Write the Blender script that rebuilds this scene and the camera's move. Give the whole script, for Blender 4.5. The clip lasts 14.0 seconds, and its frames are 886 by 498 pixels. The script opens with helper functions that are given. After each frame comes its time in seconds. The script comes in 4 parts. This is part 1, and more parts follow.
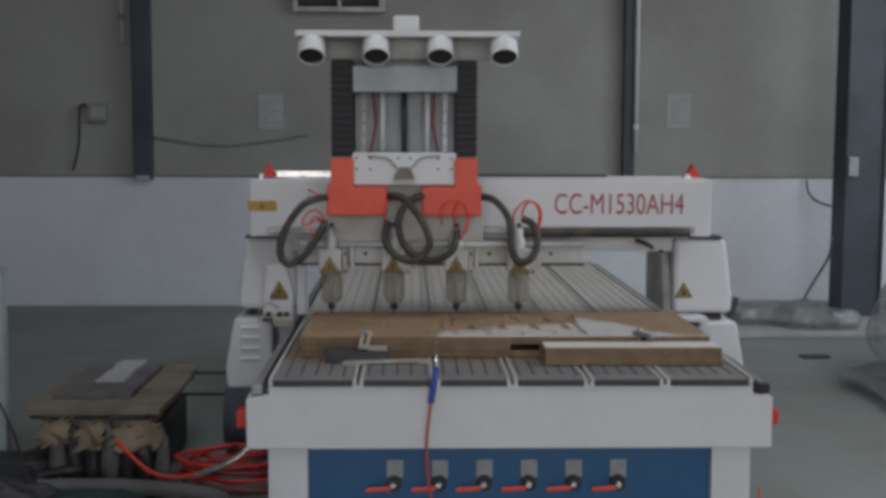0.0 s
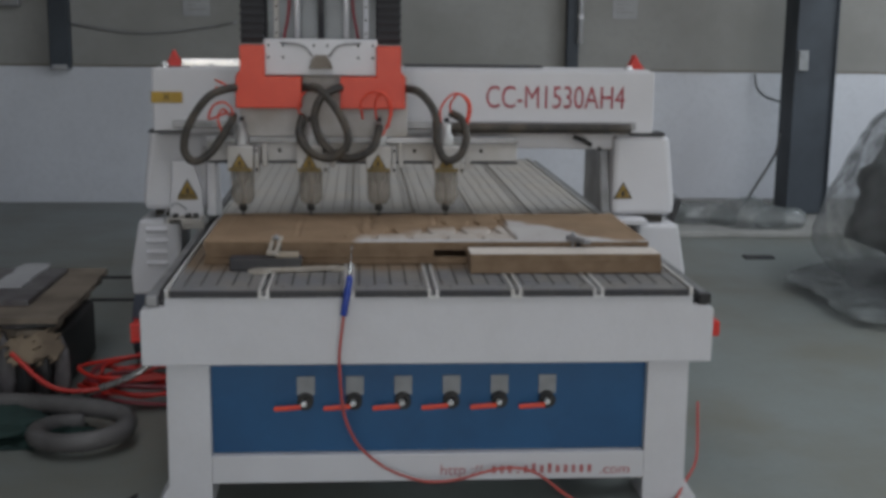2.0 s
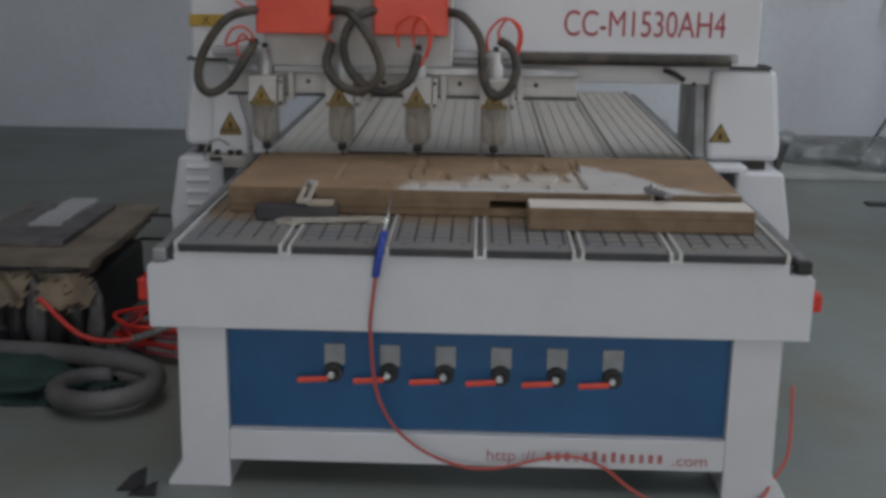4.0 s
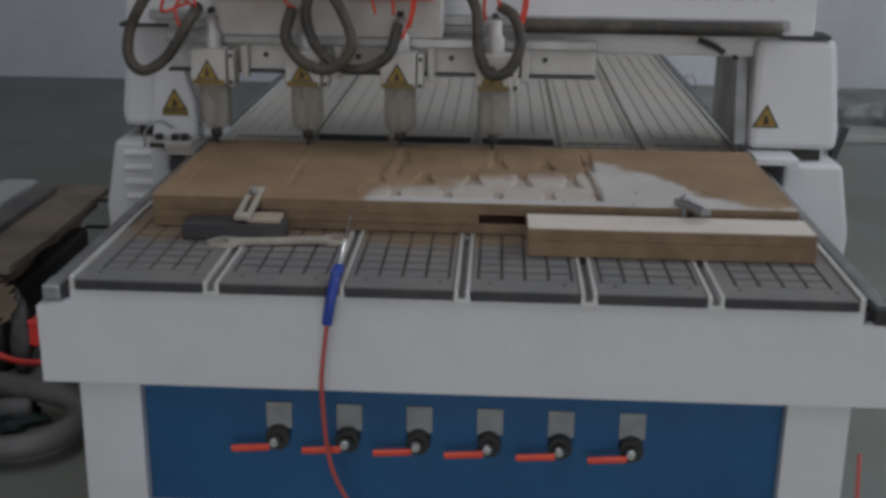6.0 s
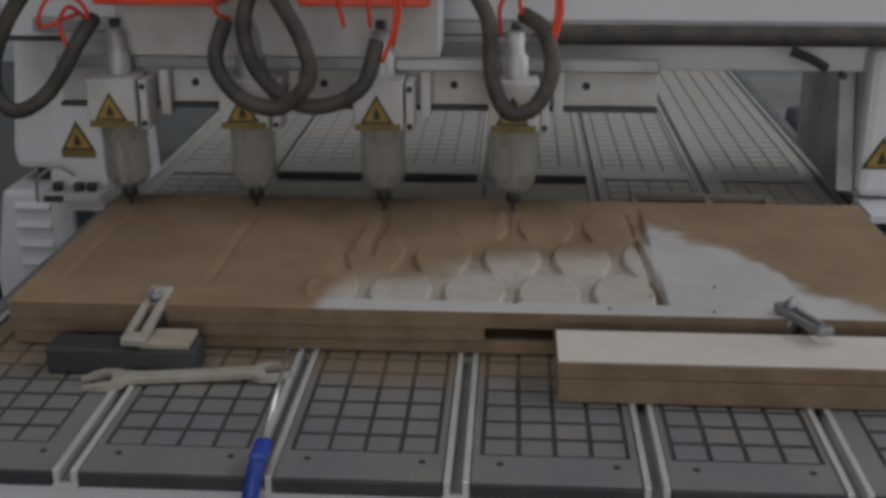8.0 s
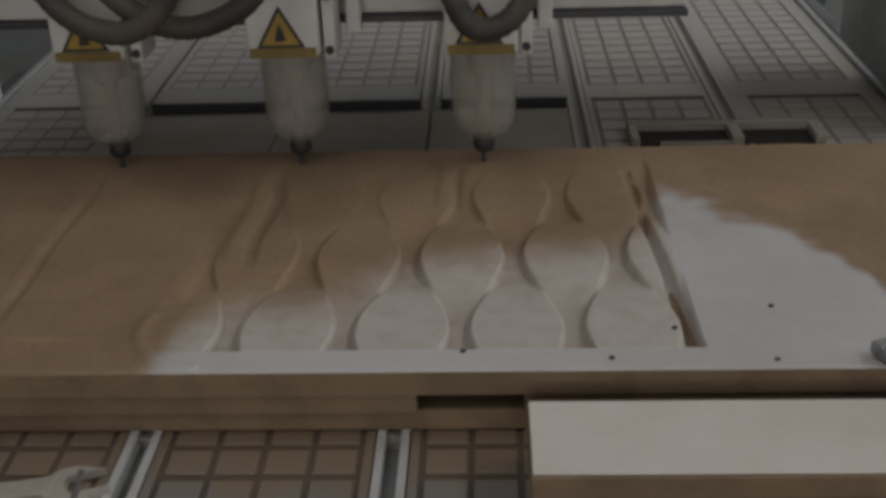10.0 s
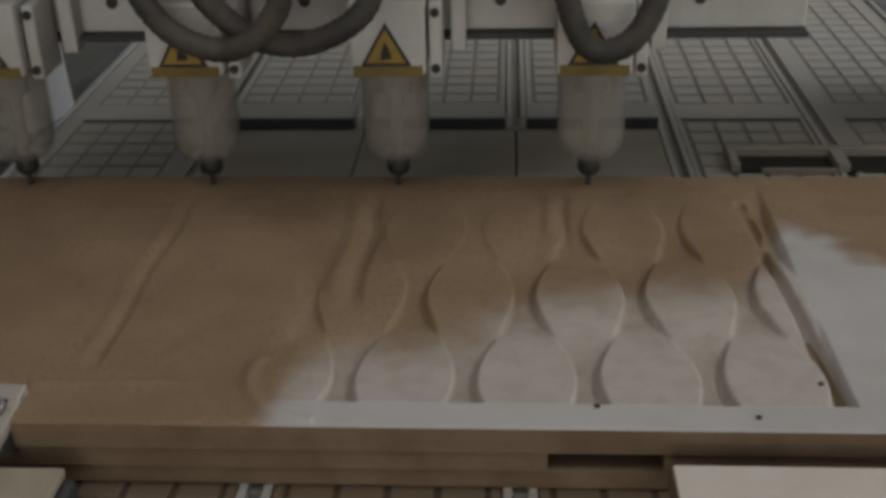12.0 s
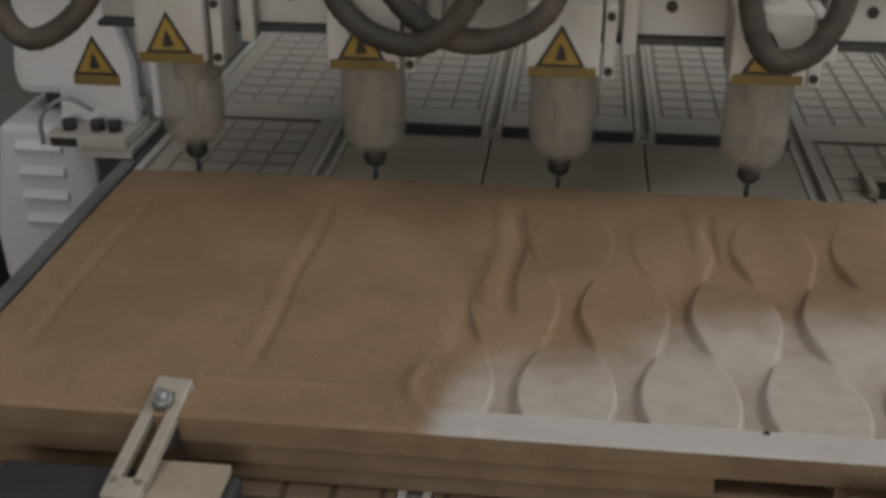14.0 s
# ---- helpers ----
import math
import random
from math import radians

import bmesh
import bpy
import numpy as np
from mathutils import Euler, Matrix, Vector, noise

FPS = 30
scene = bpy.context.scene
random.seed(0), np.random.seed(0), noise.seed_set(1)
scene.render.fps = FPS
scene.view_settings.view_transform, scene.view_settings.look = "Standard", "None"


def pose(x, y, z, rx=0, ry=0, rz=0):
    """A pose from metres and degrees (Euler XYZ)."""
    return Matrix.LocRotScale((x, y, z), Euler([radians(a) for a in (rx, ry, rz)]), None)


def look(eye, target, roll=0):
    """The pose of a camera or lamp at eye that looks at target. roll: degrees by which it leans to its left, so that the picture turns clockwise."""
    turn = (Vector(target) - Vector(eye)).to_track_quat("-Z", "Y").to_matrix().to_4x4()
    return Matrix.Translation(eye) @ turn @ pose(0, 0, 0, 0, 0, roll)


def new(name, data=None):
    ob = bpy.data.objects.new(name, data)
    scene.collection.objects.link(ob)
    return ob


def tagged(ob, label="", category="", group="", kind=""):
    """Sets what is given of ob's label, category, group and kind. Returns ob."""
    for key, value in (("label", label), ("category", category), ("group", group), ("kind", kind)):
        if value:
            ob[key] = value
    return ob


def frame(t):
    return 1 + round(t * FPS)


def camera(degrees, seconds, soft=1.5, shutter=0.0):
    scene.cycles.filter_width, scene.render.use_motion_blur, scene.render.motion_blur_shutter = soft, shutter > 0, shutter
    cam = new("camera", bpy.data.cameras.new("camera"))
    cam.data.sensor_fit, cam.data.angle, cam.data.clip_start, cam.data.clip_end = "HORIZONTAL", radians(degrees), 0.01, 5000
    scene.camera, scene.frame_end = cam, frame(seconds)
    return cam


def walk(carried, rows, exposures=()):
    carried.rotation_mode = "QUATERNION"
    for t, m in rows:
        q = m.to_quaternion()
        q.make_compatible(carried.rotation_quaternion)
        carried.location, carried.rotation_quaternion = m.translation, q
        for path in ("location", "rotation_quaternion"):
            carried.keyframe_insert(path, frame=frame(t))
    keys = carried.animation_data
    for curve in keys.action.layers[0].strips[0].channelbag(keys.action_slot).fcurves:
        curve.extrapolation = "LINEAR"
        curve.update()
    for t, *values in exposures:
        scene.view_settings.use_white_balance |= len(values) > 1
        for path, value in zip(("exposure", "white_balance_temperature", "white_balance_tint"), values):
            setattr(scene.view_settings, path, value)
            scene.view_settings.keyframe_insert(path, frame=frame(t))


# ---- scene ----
cam = camera(41.5, 14.0, soft=3.8)
PATH = [
    (0, (-0.346, -3.915, 1.559), (-0.291, -1.926, 1.363), 0.2),
    (0.5, (-0.274, -3.907, 1.53), (-0.263, -1.918, 1.318), -0.2),
    (1, (-0.186, -3.851, 1.5), (-0.212, -1.876, 1.186), -0.2),
    (1.5, (-0.192, -3.719, 1.512), (-0.13, -1.749, 1.172), 0.3),
    (2, (-0.23, -3.554, 1.534), (-0.087, -1.595, 1.16), 0.7),
    (2.5, (-0.23, -3.451, 1.503), (-0.05, -1.519, 1.017), 1.4),
    (3, (-0.095, -3.346, 1.485), (-0.039, -1.405, 1.007), 1.6),
    (5.5, (0.034, -2.468, 1.55), (-0.054, -0.558, 0.965), 0.6),
    (6, (0.062, -2.28, 1.545), (-0.023, -0.377, 0.935), 0.8),
    (6.5, (-0.025, -2.047, 1.575), (0.077, -0.132, 1.008), 1.3),
    (7, (-0.072, -1.84, 1.561), (0.016, 0.051, 0.915), -0.1),
    (7.5, (0.004, -1.553, 1.554), (-0.066, 0.347, 0.936), 0.4),
    (8, (0.067, -1.343, 1.535), (-0.049, 0.535, 0.859), -0.1),
    (10.5, (0.105, -0.537, 1.44), (0.045, 1.245, 0.535), -2.6),
    (11, (0.063, -0.524, 1.447), (0.045, 1.263, 0.55), -2.3),
    (11.5, (0.016, -0.508, 1.441), (-0.027, 1.245, 0.479), -1.1),
    (12, (-0.012, -0.526, 1.46), (-0.123, 1.255, 0.558), -1.4),
    (12.5, (-0.075, -0.519, 1.491), (-0.37, 1.225, 0.558), -0.7),
    (13, (-0.108, -0.536, 1.487), (-0.449, 1.219, 0.589), -0.2),
    (13.5, (-0.091, -0.546, 1.465), (-0.408, 1.211, 0.564), 0.1),
    (14, (-0.128, -0.527, 1.467), (-0.332, 1.249, 0.571), 0.1),
]
EXPOSURE = [(0.0, 0.03, 6550, 10), (2.5, -0.02, 6550, 10), (6.0, -0.12, 6550, 10), (7.5, -0.24, 6620, 10), (8.0, -0.25, 6650, 10), (10.5, -0.36, 7050, 10), (11.5, -0.33, 7150, 10), (12.5, -0.22, 7250, 10), (13.0, -0.12, 7350, 10), (13.5, -0.06, 7350, 10), (14.0, 0.04, 7350, 10)]
walk(cam, [(t, look(eye, target, roll)) for t, eye, target, roll in PATH], EXPOSURE)


# ---- world and lights ----
def daylight():
    world = bpy.data.worlds.new("world")
    scene.world = world
    world.use_nodes = True
    nt = world.node_tree
    sky = nt.nodes.new("ShaderNodeTexSky")
    sky.sky_type, sky.sun_disc = "NISHITA", False
    sky.sun_elevation, sky.sun_rotation = radians(40), radians(200)
    bg = nt.nodes["Background"]
    bg.inputs["Strength"].default_value = 0.1
    nt.links.new(sky.outputs[0], bg.inputs[0])


def window_light(name, m, sx, sy, power, colour):
    lamp = bpy.data.lights.new(name, "AREA")
    lamp.shape, lamp.size, lamp.size_y = "RECTANGLE", sx, sy
    lamp.energy, lamp.color = power, colour
    ob = new(name, lamp)
    ob.matrix_world = m
    return ob


daylight()
# daylight in the openings of the hall: two roof lights, the gate behind, the windows of the side wall
window_light("roof_light_a", pose(-1.2, -1.2, 4.95), 2.0, 6.0, 70, (0.97, 0.99, 1.0))
window_light("roof_light_b", pose(4.0, 0.5, 4.95), 1.6, 6.0, 165, (0.93, 0.97, 1.0))
window_light("gate_light", pose(0.6, -7.1, 2.1, 90, 0, 0), 5.6, 3.4, 135, (0.96, 0.98, 1.0))
window_light("side_window_light", pose(7.1, 2.2, 2.6, 0, 90, 0), 2.2, 4.5, 190, (0.86, 0.94, 1.0))


# ---- materials ----
def mix_node(nt, fac, a, b):
    m = nt.nodes.new("ShaderNodeMix")
    m.data_type = "RGBA"
    for sock, v in ((m.inputs[0], fac), (m.inputs[6], a), (m.inputs[7], b)):
        if isinstance(v, bpy.types.NodeSocket):
            nt.links.new(v, sock)
        else:
            sock.default_value = v if isinstance(v, float) else (*v, 1.0)
    return m.outputs[2]


def noise_node(nt, scale, detail=4.0, rough=0.6, vec=None):
    n = nt.nodes.new("ShaderNodeTexNoise")
    n.inputs["Scale"].default_value, n.inputs["Detail"].default_value = scale, detail
    n.inputs["Roughness"].default_value = rough
    nt.links.new(vec if vec else coords(nt), n.inputs["Vector"])
    return n.outputs[0]


def coords(nt):
    for n in nt.nodes:
        if n.bl_idname == "ShaderNodeNewGeometry":
            return n.outputs["Position"]
    return nt.nodes.new("ShaderNodeNewGeometry").outputs["Position"]


def ramp(nt, fac, lo, hi):
    r = nt.nodes.new("ShaderNodeMapRange")
    r.interpolation_type = "SMOOTHSTEP"
    nt.links.new(fac, r.inputs[0])
    r.inputs[1].default_value, r.inputs[2].default_value = lo, hi
    return r.outputs[0]


def bump(nt, bsdf, height, strength, distance):
    b = nt.nodes.new("ShaderNodeBump")
    b.inputs["Strength"].default_value, b.inputs["Distance"].default_value = strength, distance
    nt.links.new(height, b.inputs["Height"])
    nt.links.new(b.outputs[0], bsdf.inputs["Normal"])


def surface(name, colour, second=None, rough=0.6, metal=0.0, big=2.0, fine=60.0, relief=0.15, amount=1.0, spec=0.4):
    """Two-scale material: blotches of a second colour, and fine grain with relief."""
    m = bpy.data.materials.new(name)
    m.use_nodes = True
    nt = m.node_tree
    bsdf = nt.nodes["Principled BSDF"]
    second = second or tuple(c * 0.8 for c in colour)
    nb, nf = noise_node(nt, big, 5.0), noise_node(nt, fine, 3.0)
    f = nt.nodes.new("ShaderNodeMath")
    f.operation = "MULTIPLY"
    nt.links.new(ramp(nt, nb, 0.35, 0.7), f.inputs[0])
    f.inputs[1].default_value = amount
    c = mix_node(nt, f.outputs[0], colour, second)
    g = nt.nodes.new("ShaderNodeMath")
    g.operation = "MULTIPLY"
    nt.links.new(ramp(nt, nf, 0.4, 0.75), g.inputs[0])
    g.inputs[1].default_value = 0.35
    c = mix_node(nt, g.outputs[0], c, tuple(x * 0.78 for x in colour))
    nt.links.new(c, bsdf.inputs["Base Color"])
    r = nt.nodes.new("ShaderNodeMapRange")
    nt.links.new(nb, r.inputs[0])
    r.inputs[3].default_value, r.inputs[4].default_value = max(rough - 0.1, 0.05), min(rough + 0.12, 1)
    nt.links.new(r.outputs[0], bsdf.inputs["Roughness"])
    bsdf.inputs["Metallic"].default_value = metal
    bsdf.inputs["Specular IOR Level"].default_value = spec
    bump(nt, bsdf, nf, relief, 0.002)
    return m


def clear_plastic():
    m = bpy.data.materials.new("clear_plastic")
    m.use_nodes = True
    nt = m.node_tree
    out = nt.nodes["Material Output"]
    bsdf = nt.nodes["Principled BSDF"]
    bsdf.inputs["Base Color"].default_value = (0.4, 0.375, 0.345, 1)
    bsdf.inputs["Roughness"].default_value = 0.2
    bsdf.inputs["Specular IOR Level"].default_value = 0.9
    tr = nt.nodes.new("ShaderNodeBsdfTransparent")
    tr.inputs[0].default_value = (0.93, 0.92, 0.9, 1)
    mx = nt.nodes.new("ShaderNodeMixShader")
    dust = ramp(nt, noise_node(nt, 30.0), 0.3, 0.8)
    r = nt.nodes.new("ShaderNodeMapRange")
    nt.links.new(dust, r.inputs[0])
    r.inputs[3].default_value, r.inputs[4].default_value = 0.22, 0.34
    nt.links.new(r.outputs[0], mx.inputs[0])
    nt.links.new(tr.outputs[0], mx.inputs[1])
    nt.links.new(bsdf.outputs[0], mx.inputs[2])
    nt.links.new(mx.outputs[0], out.inputs[0])
    return m


def clear_film():
    """Thin crumpled packing film: mostly see-through, milky on its folds."""
    m = bpy.data.materials.new("clear_film")
    m.use_nodes = True
    nt = m.node_tree
    bsdf = nt.nodes["Principled BSDF"]
    bsdf.inputs["Base Color"].default_value = (0.2, 0.22, 0.222, 1)
    bsdf.inputs["Roughness"].default_value = 0.16
    bsdf.inputs["Specular IOR Level"].default_value = 0.8
    tr = nt.nodes.new("ShaderNodeBsdfTransparent")
    mx = nt.nodes.new("ShaderNodeMixShader")
    r = nt.nodes.new("ShaderNodeMapRange")
    nt.links.new(ramp(nt, noise_node(nt, 6.0, 6.0, 0.65), 0.35, 0.7), r.inputs[0])
    r.inputs[3].default_value, r.inputs[4].default_value = 0.22, 0.6
    nt.links.new(r.outputs[0], mx.inputs[0])
    nt.links.new(tr.outputs[0], mx.inputs[1])
    nt.links.new(bsdf.outputs[0], mx.inputs[2])
    nt.links.new(mx.outputs[0], nt.nodes["Material Output"].inputs[0])
    bump(nt, bsdf, noise_node(nt, 22.0, 4.0), 0.6, 0.01)
    return m


def dusty_mdf():
    """Pale fibreboard, covered with brown sawdust where the attribute 'dust' says so."""
    m = bpy.data.materials.new("dusty_fibreboard")
    m.use_nodes = True
    nt = m.node_tree
    bsdf = nt.nodes["Principled BSDF"]
    at = nt.nodes.new("ShaderNodeAttribute")
    at.attribute_name = "dust"
    fine, mid, big = noise_node(nt, 420.0, 2.0), noise_node(nt, 38.0, 5.0), noise_node(nt, 6.0, 4.0)
    a = nt.nodes.new("ShaderNodeMath")
    a.operation = "MULTIPLY_ADD"
    nt.links.new(mid, a.inputs[0])
    a.inputs[1].default_value = 0.25
    s = nt.nodes.new("ShaderNodeMath")
    s.operation = "SUBTRACT"
    nt.links.new(at.outputs["Fac"], s.inputs[0])
    s.inputs[1].default_value = 0.12
    nt.links.new(s.outputs[0], a.inputs[2])
    fac = ramp(nt, a.outputs[0], 0.0, 1.0)
    dust = mix_node(nt, ramp(nt, big, 0.35, 0.65), (0.2, 0.135, 0.085), (0.25, 0.172, 0.11))
    dust = mix_node(nt, ramp(nt, fine, 0.45, 0.7), dust, (0.165, 0.108, 0.066))
    bare = mix_node(nt, ramp(nt, mid, 0.4, 0.7), (0.38, 0.342, 0.31), (0.345, 0.306, 0.273))
    cut = nt.nodes.new("ShaderNodeAttribute")
    cut.attribute_name = "raw"
    smooth = mix_node(nt, ramp(nt, big, 0.3, 0.7), (0.4, 0.384, 0.377), (0.355, 0.335, 0.324))
    bare = mix_node(nt, cut.outputs["Fac"], smooth, bare)
    nt.links.new(mix_node(nt, fac, bare, dust), bsdf.inputs["Base Color"])
    bsdf.inputs["Roughness"].default_value = 0.85
    bsdf.inputs["Specular IOR Level"].default_value = 0.2
    h = nt.nodes.new("ShaderNodeMath")
    nt.links.new(fine, h.inputs[0])
    nt.links.new(mid, h.inputs[1])
    bump(nt, bsdf, h.outputs[0], 0.4, 0.003)
    return m


WHITE = surface("white_paint", (0.56, 0.56, 0.585), (0.5, 0.495, 0.51), 0.42, big=3, fine=220, relief=0.05, amount=0.7)
DUSTWHITE = surface("dusty_white_paint", (0.46, 0.45, 0.44), (0.37, 0.345, 0.31), 0.6, big=7, fine=150, relief=0.1)
SLIDEGREY = surface("grey_slide_paint", (0.3, 0.32, 0.335), (0.25, 0.262, 0.272), 0.5, big=6, fine=150, relief=0.08)
BLUE = surface("blue_paint", (0.016, 0.085, 0.2), (0.012, 0.066, 0.16), 0.4, big=4, fine=200, relief=0.05)
ORANGE = surface("orange_red_paint", (0.62, 0.055, 0.022), (0.52, 0.04, 0.018), 0.38, big=6, fine=200, relief=0.05)
RED = surface("red_plastic", (0.5, 0.03, 0.022), (0.4, 0.022, 0.018), 0.4, big=8, fine=150, relief=0.05)
WINE = surface("wine_red_tube", (0.22, 0.04, 0.05), (0.17, 0.03, 0.04), 0.45, big=9, fine=120, relief=0.03)
REDLINE = surface("red_tube", (0.68, 0.075, 0.035), (0.55, 0.05, 0.03), 0.35, big=9, fine=120, relief=0.03)
CABLE = surface("faded_red_cable", (0.42, 0.075, 0.062), (0.34, 0.06, 0.05), 0.5, big=9, fine=120, relief=0.05)
FADED = surface("faded_red_lettering", (0.36, 0.1, 0.1), (0.38, 0.17, 0.17), 0.5, big=30, fine=200, relief=0.02)
LETTER = surface("red_lettering", (0.33, 0.045, 0.06), (0.25, 0.05, 0.06), 0.5, big=30, fine=200, relief=0.02)
BLUECLIP = surface("blue_plastic", (0.02, 0.05, 0.3), (0.015, 0.04, 0.22), 0.4, big=20, fine=150, relief=0.05)
BLACK = surface("black_rubber", (0.018, 0.018, 0.019), (0.032, 0.03, 0.028), 0.55, big=9, fine=120, relief=0.2)
HOSE = surface("dusty_black_hose", (0.03, 0.028, 0.026), (0.085, 0.07, 0.055), 0.65, big=12, fine=90, relief=0.2)
BELLOWS = surface("black_bellows", (0.012, 0.012, 0.016), (0.02, 0.02, 0.024), 0.6, big=9, fine=120, relief=0.2)
GREYMETAL = surface("grey_steel", (0.3, 0.3, 0.31), (0.2, 0.2, 0.2), 0.42, 0.6, big=8, fine=160, relief=0.1)
DUSTGREYMETAL = surface("dusty_aluminium", (0.36, 0.33, 0.29), (0.27, 0.235, 0.195), 0.6, 0.2, big=18, fine=160, relief=0.15)
CHROME = surface("bright_steel", (0.62, 0.62, 0.62), (0.48, 0.48, 0.48), 0.25, 0.9, big=12, fine=180, relief=0.05)
ALU = surface("aluminium_profile", (0.6, 0.6, 0.6), (0.5, 0.48, 0.45), 0.38, 0.45, big=9, fine=180, relief=0.08)
NECK = surface("dull_spindle_metal", (0.42, 0.42, 0.42), (0.33, 0.315, 0.3), 0.45, 0.3, big=12, fine=160, relief=0.08)
PVC = surface("grey_bed_plastic", (0.135, 0.136, 0.145), (0.175, 0.163, 0.148), 0.55, big=5, fine=140, relief=0.12)
PVCBACK = surface("dusty_bed_plastic", (0.38, 0.365, 0.35), (0.42, 0.385, 0.34), 0.7, big=4, fine=140, relief=0.15)
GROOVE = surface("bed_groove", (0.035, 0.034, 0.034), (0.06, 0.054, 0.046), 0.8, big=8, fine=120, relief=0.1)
GROOVEBACK = surface("dusty_bed_groove", (0.25, 0.236, 0.215), (0.32, 0.288, 0.25), 0.85, big=8, fine=120, relief=0.1)
SLOTSHADE = surface("slot_shade", (0.2, 0.2, 0.205), (0.12, 0.115, 0.11), 0.5, 0.3, big=14, fine=150, relief=0.1)
BAR = surface("dark_bed_edge", (0.028, 0.028, 0.033), (0.045, 0.043, 0.044), 0.5, big=10, fine=150, relief=0.1)


def dusted(m, spill, film):
    """Brown sawdust spilt on the panels close to the blank's front edge."""
    nt = m.node_tree
    bsdf = nt.nodes["Principled BSDF"]
    old = bsdf.inputs["Base Color"].links[0].from_socket
    sep = nt.nodes.new("ShaderNodeSeparateXYZ")
    nt.links.new(coords(nt), sep.inputs[0])
    add = nt.nodes.new("ShaderNodeMath")
    add.operation = "MULTIPLY_ADD"
    nt.links.new(noise_node(nt, 11.0), add.inputs[0])
    add.inputs[1].default_value = 0.22
    nt.links.new(sep.outputs[1], add.inputs[2])
    spilt = mix_node(nt, ramp(nt, add.outputs[0], 0.36, 0.48), old, spill)
    nt.links.new(mix_node(nt, ramp(nt, sep.outputs[1], 0.95, 1.1), spilt, film), bsdf.inputs["Base Color"])


dusted(PVC, (0.17, 0.122, 0.082), (0.36, 0.335, 0.3))
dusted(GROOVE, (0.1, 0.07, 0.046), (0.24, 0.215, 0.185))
MDF = dusty_mdf()
MDFEDGE = surface("fibreboard_edge", (0.2, 0.138, 0.088), (0.15, 0.1, 0.062), 0.85, big=14, fine=300, relief=0.3)
MDFPALE = surface("pale_fibreboard_face", (0.5, 0.455, 0.415), (0.45, 0.4, 0.355), 0.75, big=9, fine=300, relief=0.15)
SHIM = surface("dusty_shim", (0.3, 0.255, 0.2), (0.22, 0.18, 0.135), 0.85, big=14, fine=200, relief=0.2)
DUSTGREY = surface("dust_film", (0.2, 0.175, 0.15), (0.155, 0.13, 0.105), 0.9, big=7, fine=200, relief=0.25)
DUSTPLATE = surface("dusty_plate", (0.33, 0.3, 0.26), (0.27, 0.235, 0.195), 0.85, big=5, fine=200, relief=0.2)
YELLOW = surface("yellow_label", (0.4, 0.25, 0.03), (0.32, 0.2, 0.03), 0.45, big=20, fine=150, relief=0.03)
BROWNYELLOW = surface("dusty_yellow_label", (0.3, 0.19, 0.035), (0.22, 0.14, 0.035), 0.6, big=25, fine=150, relief=0.06)
LABELFOOT = surface("olive_label_bar", (0.17, 0.115, 0.03), (0.13, 0.09, 0.028), 0.6, big=25, fine=150, relief=0.06)
INK = surface("black_ink", (0.02, 0.018, 0.015), (0.03, 0.026, 0.02), 0.6, big=20, fine=150, relief=0.03)
PLATE = surface("grey_label_plate", (0.27, 0.28, 0.29), (0.22, 0.225, 0.23), 0.45, 0.2, big=20, fine=200, relief=0.04)
CLEAR = clear_plastic()
CONCRETE = surface("grey_green_floor", (0.175, 0.195, 0.19), (0.15, 0.148, 0.125), 0.42, big=0.9, fine=28, relief=0.12)
CONCRETE_PALE = surface("pale_concrete", (0.3, 0.3, 0.29), (0.22, 0.22, 0.21), 0.8, big=2.0, fine=40, relief=0.3)
LOWWALL = surface("white_dado_paint", (0.57, 0.585, 0.63), (0.5, 0.51, 0.55), 0.6, big=0.8, fine=30, relief=0.08, amount=0.8)
UPWALL = surface("grey_plaster", (0.29, 0.287, 0.277), (0.225, 0.221, 0.208), 0.85, big=0.7, fine=18, relief=0.15)
CEIL = surface("grey_roof_sheet", (0.3, 0.31, 0.32), (0.25, 0.26, 0.27), 0.8, big=0.6, fine=12, relief=0.1)
STEEL = surface("dark_blue_steel", (0.045, 0.055, 0.068), (0.032, 0.038, 0.048), 0.55, big=2.5, fine=60, relief=0.1)
FADEDSACK = surface("worn_grey_sack", (0.13, 0.125, 0.125), (0.08, 0.07, 0.075), 0.8, big=9, fine=60, relief=0.3)
CABINET = surface("pale_cabinet_paint", (0.3, 0.34, 0.34), (0.24, 0.27, 0.27), 0.5, big=4, fine=120, relief=0.08)
PAPER = surface("white_paper", (0.35, 0.35, 0.36), (0.3, 0.3, 0.31), 0.8, big=6, fine=60, relief=0.05)
SCRAP = surface("scrap_board", (0.19, 0.155, 0.122), (0.12, 0.098, 0.078), 0.85, big=6, fine=120, relief=0.3)
SCRAPPALE = surface("torn_board", (0.2, 0.155, 0.108), (0.09, 0.068, 0.05), 0.9, big=9, fine=140, relief=0.5)
DARKBAG = surface("dark_sheeting", (0.02, 0.021, 0.023), (0.042, 0.036, 0.036), 0.5, big=6, fine=60, relief=0.4)
FILM = clear_film()
GREYHOSE = surface("grey_ribbed_hose", (0.11, 0.105, 0.105), (0.065, 0.062, 0.062), 0.5, big=6, fine=90, relief=0.15)
GREENNET = surface("green_netting", (0.013, 0.034, 0.03), (0.01, 0.022, 0.02), 0.8, big=8, fine=90, relief=0.4)
GREYBLUE = surface("grey_blue_plastic", (0.09, 0.1, 0.125), (0.06, 0.068, 0.085), 0.5, big=6, fine=80, relief=0.1)


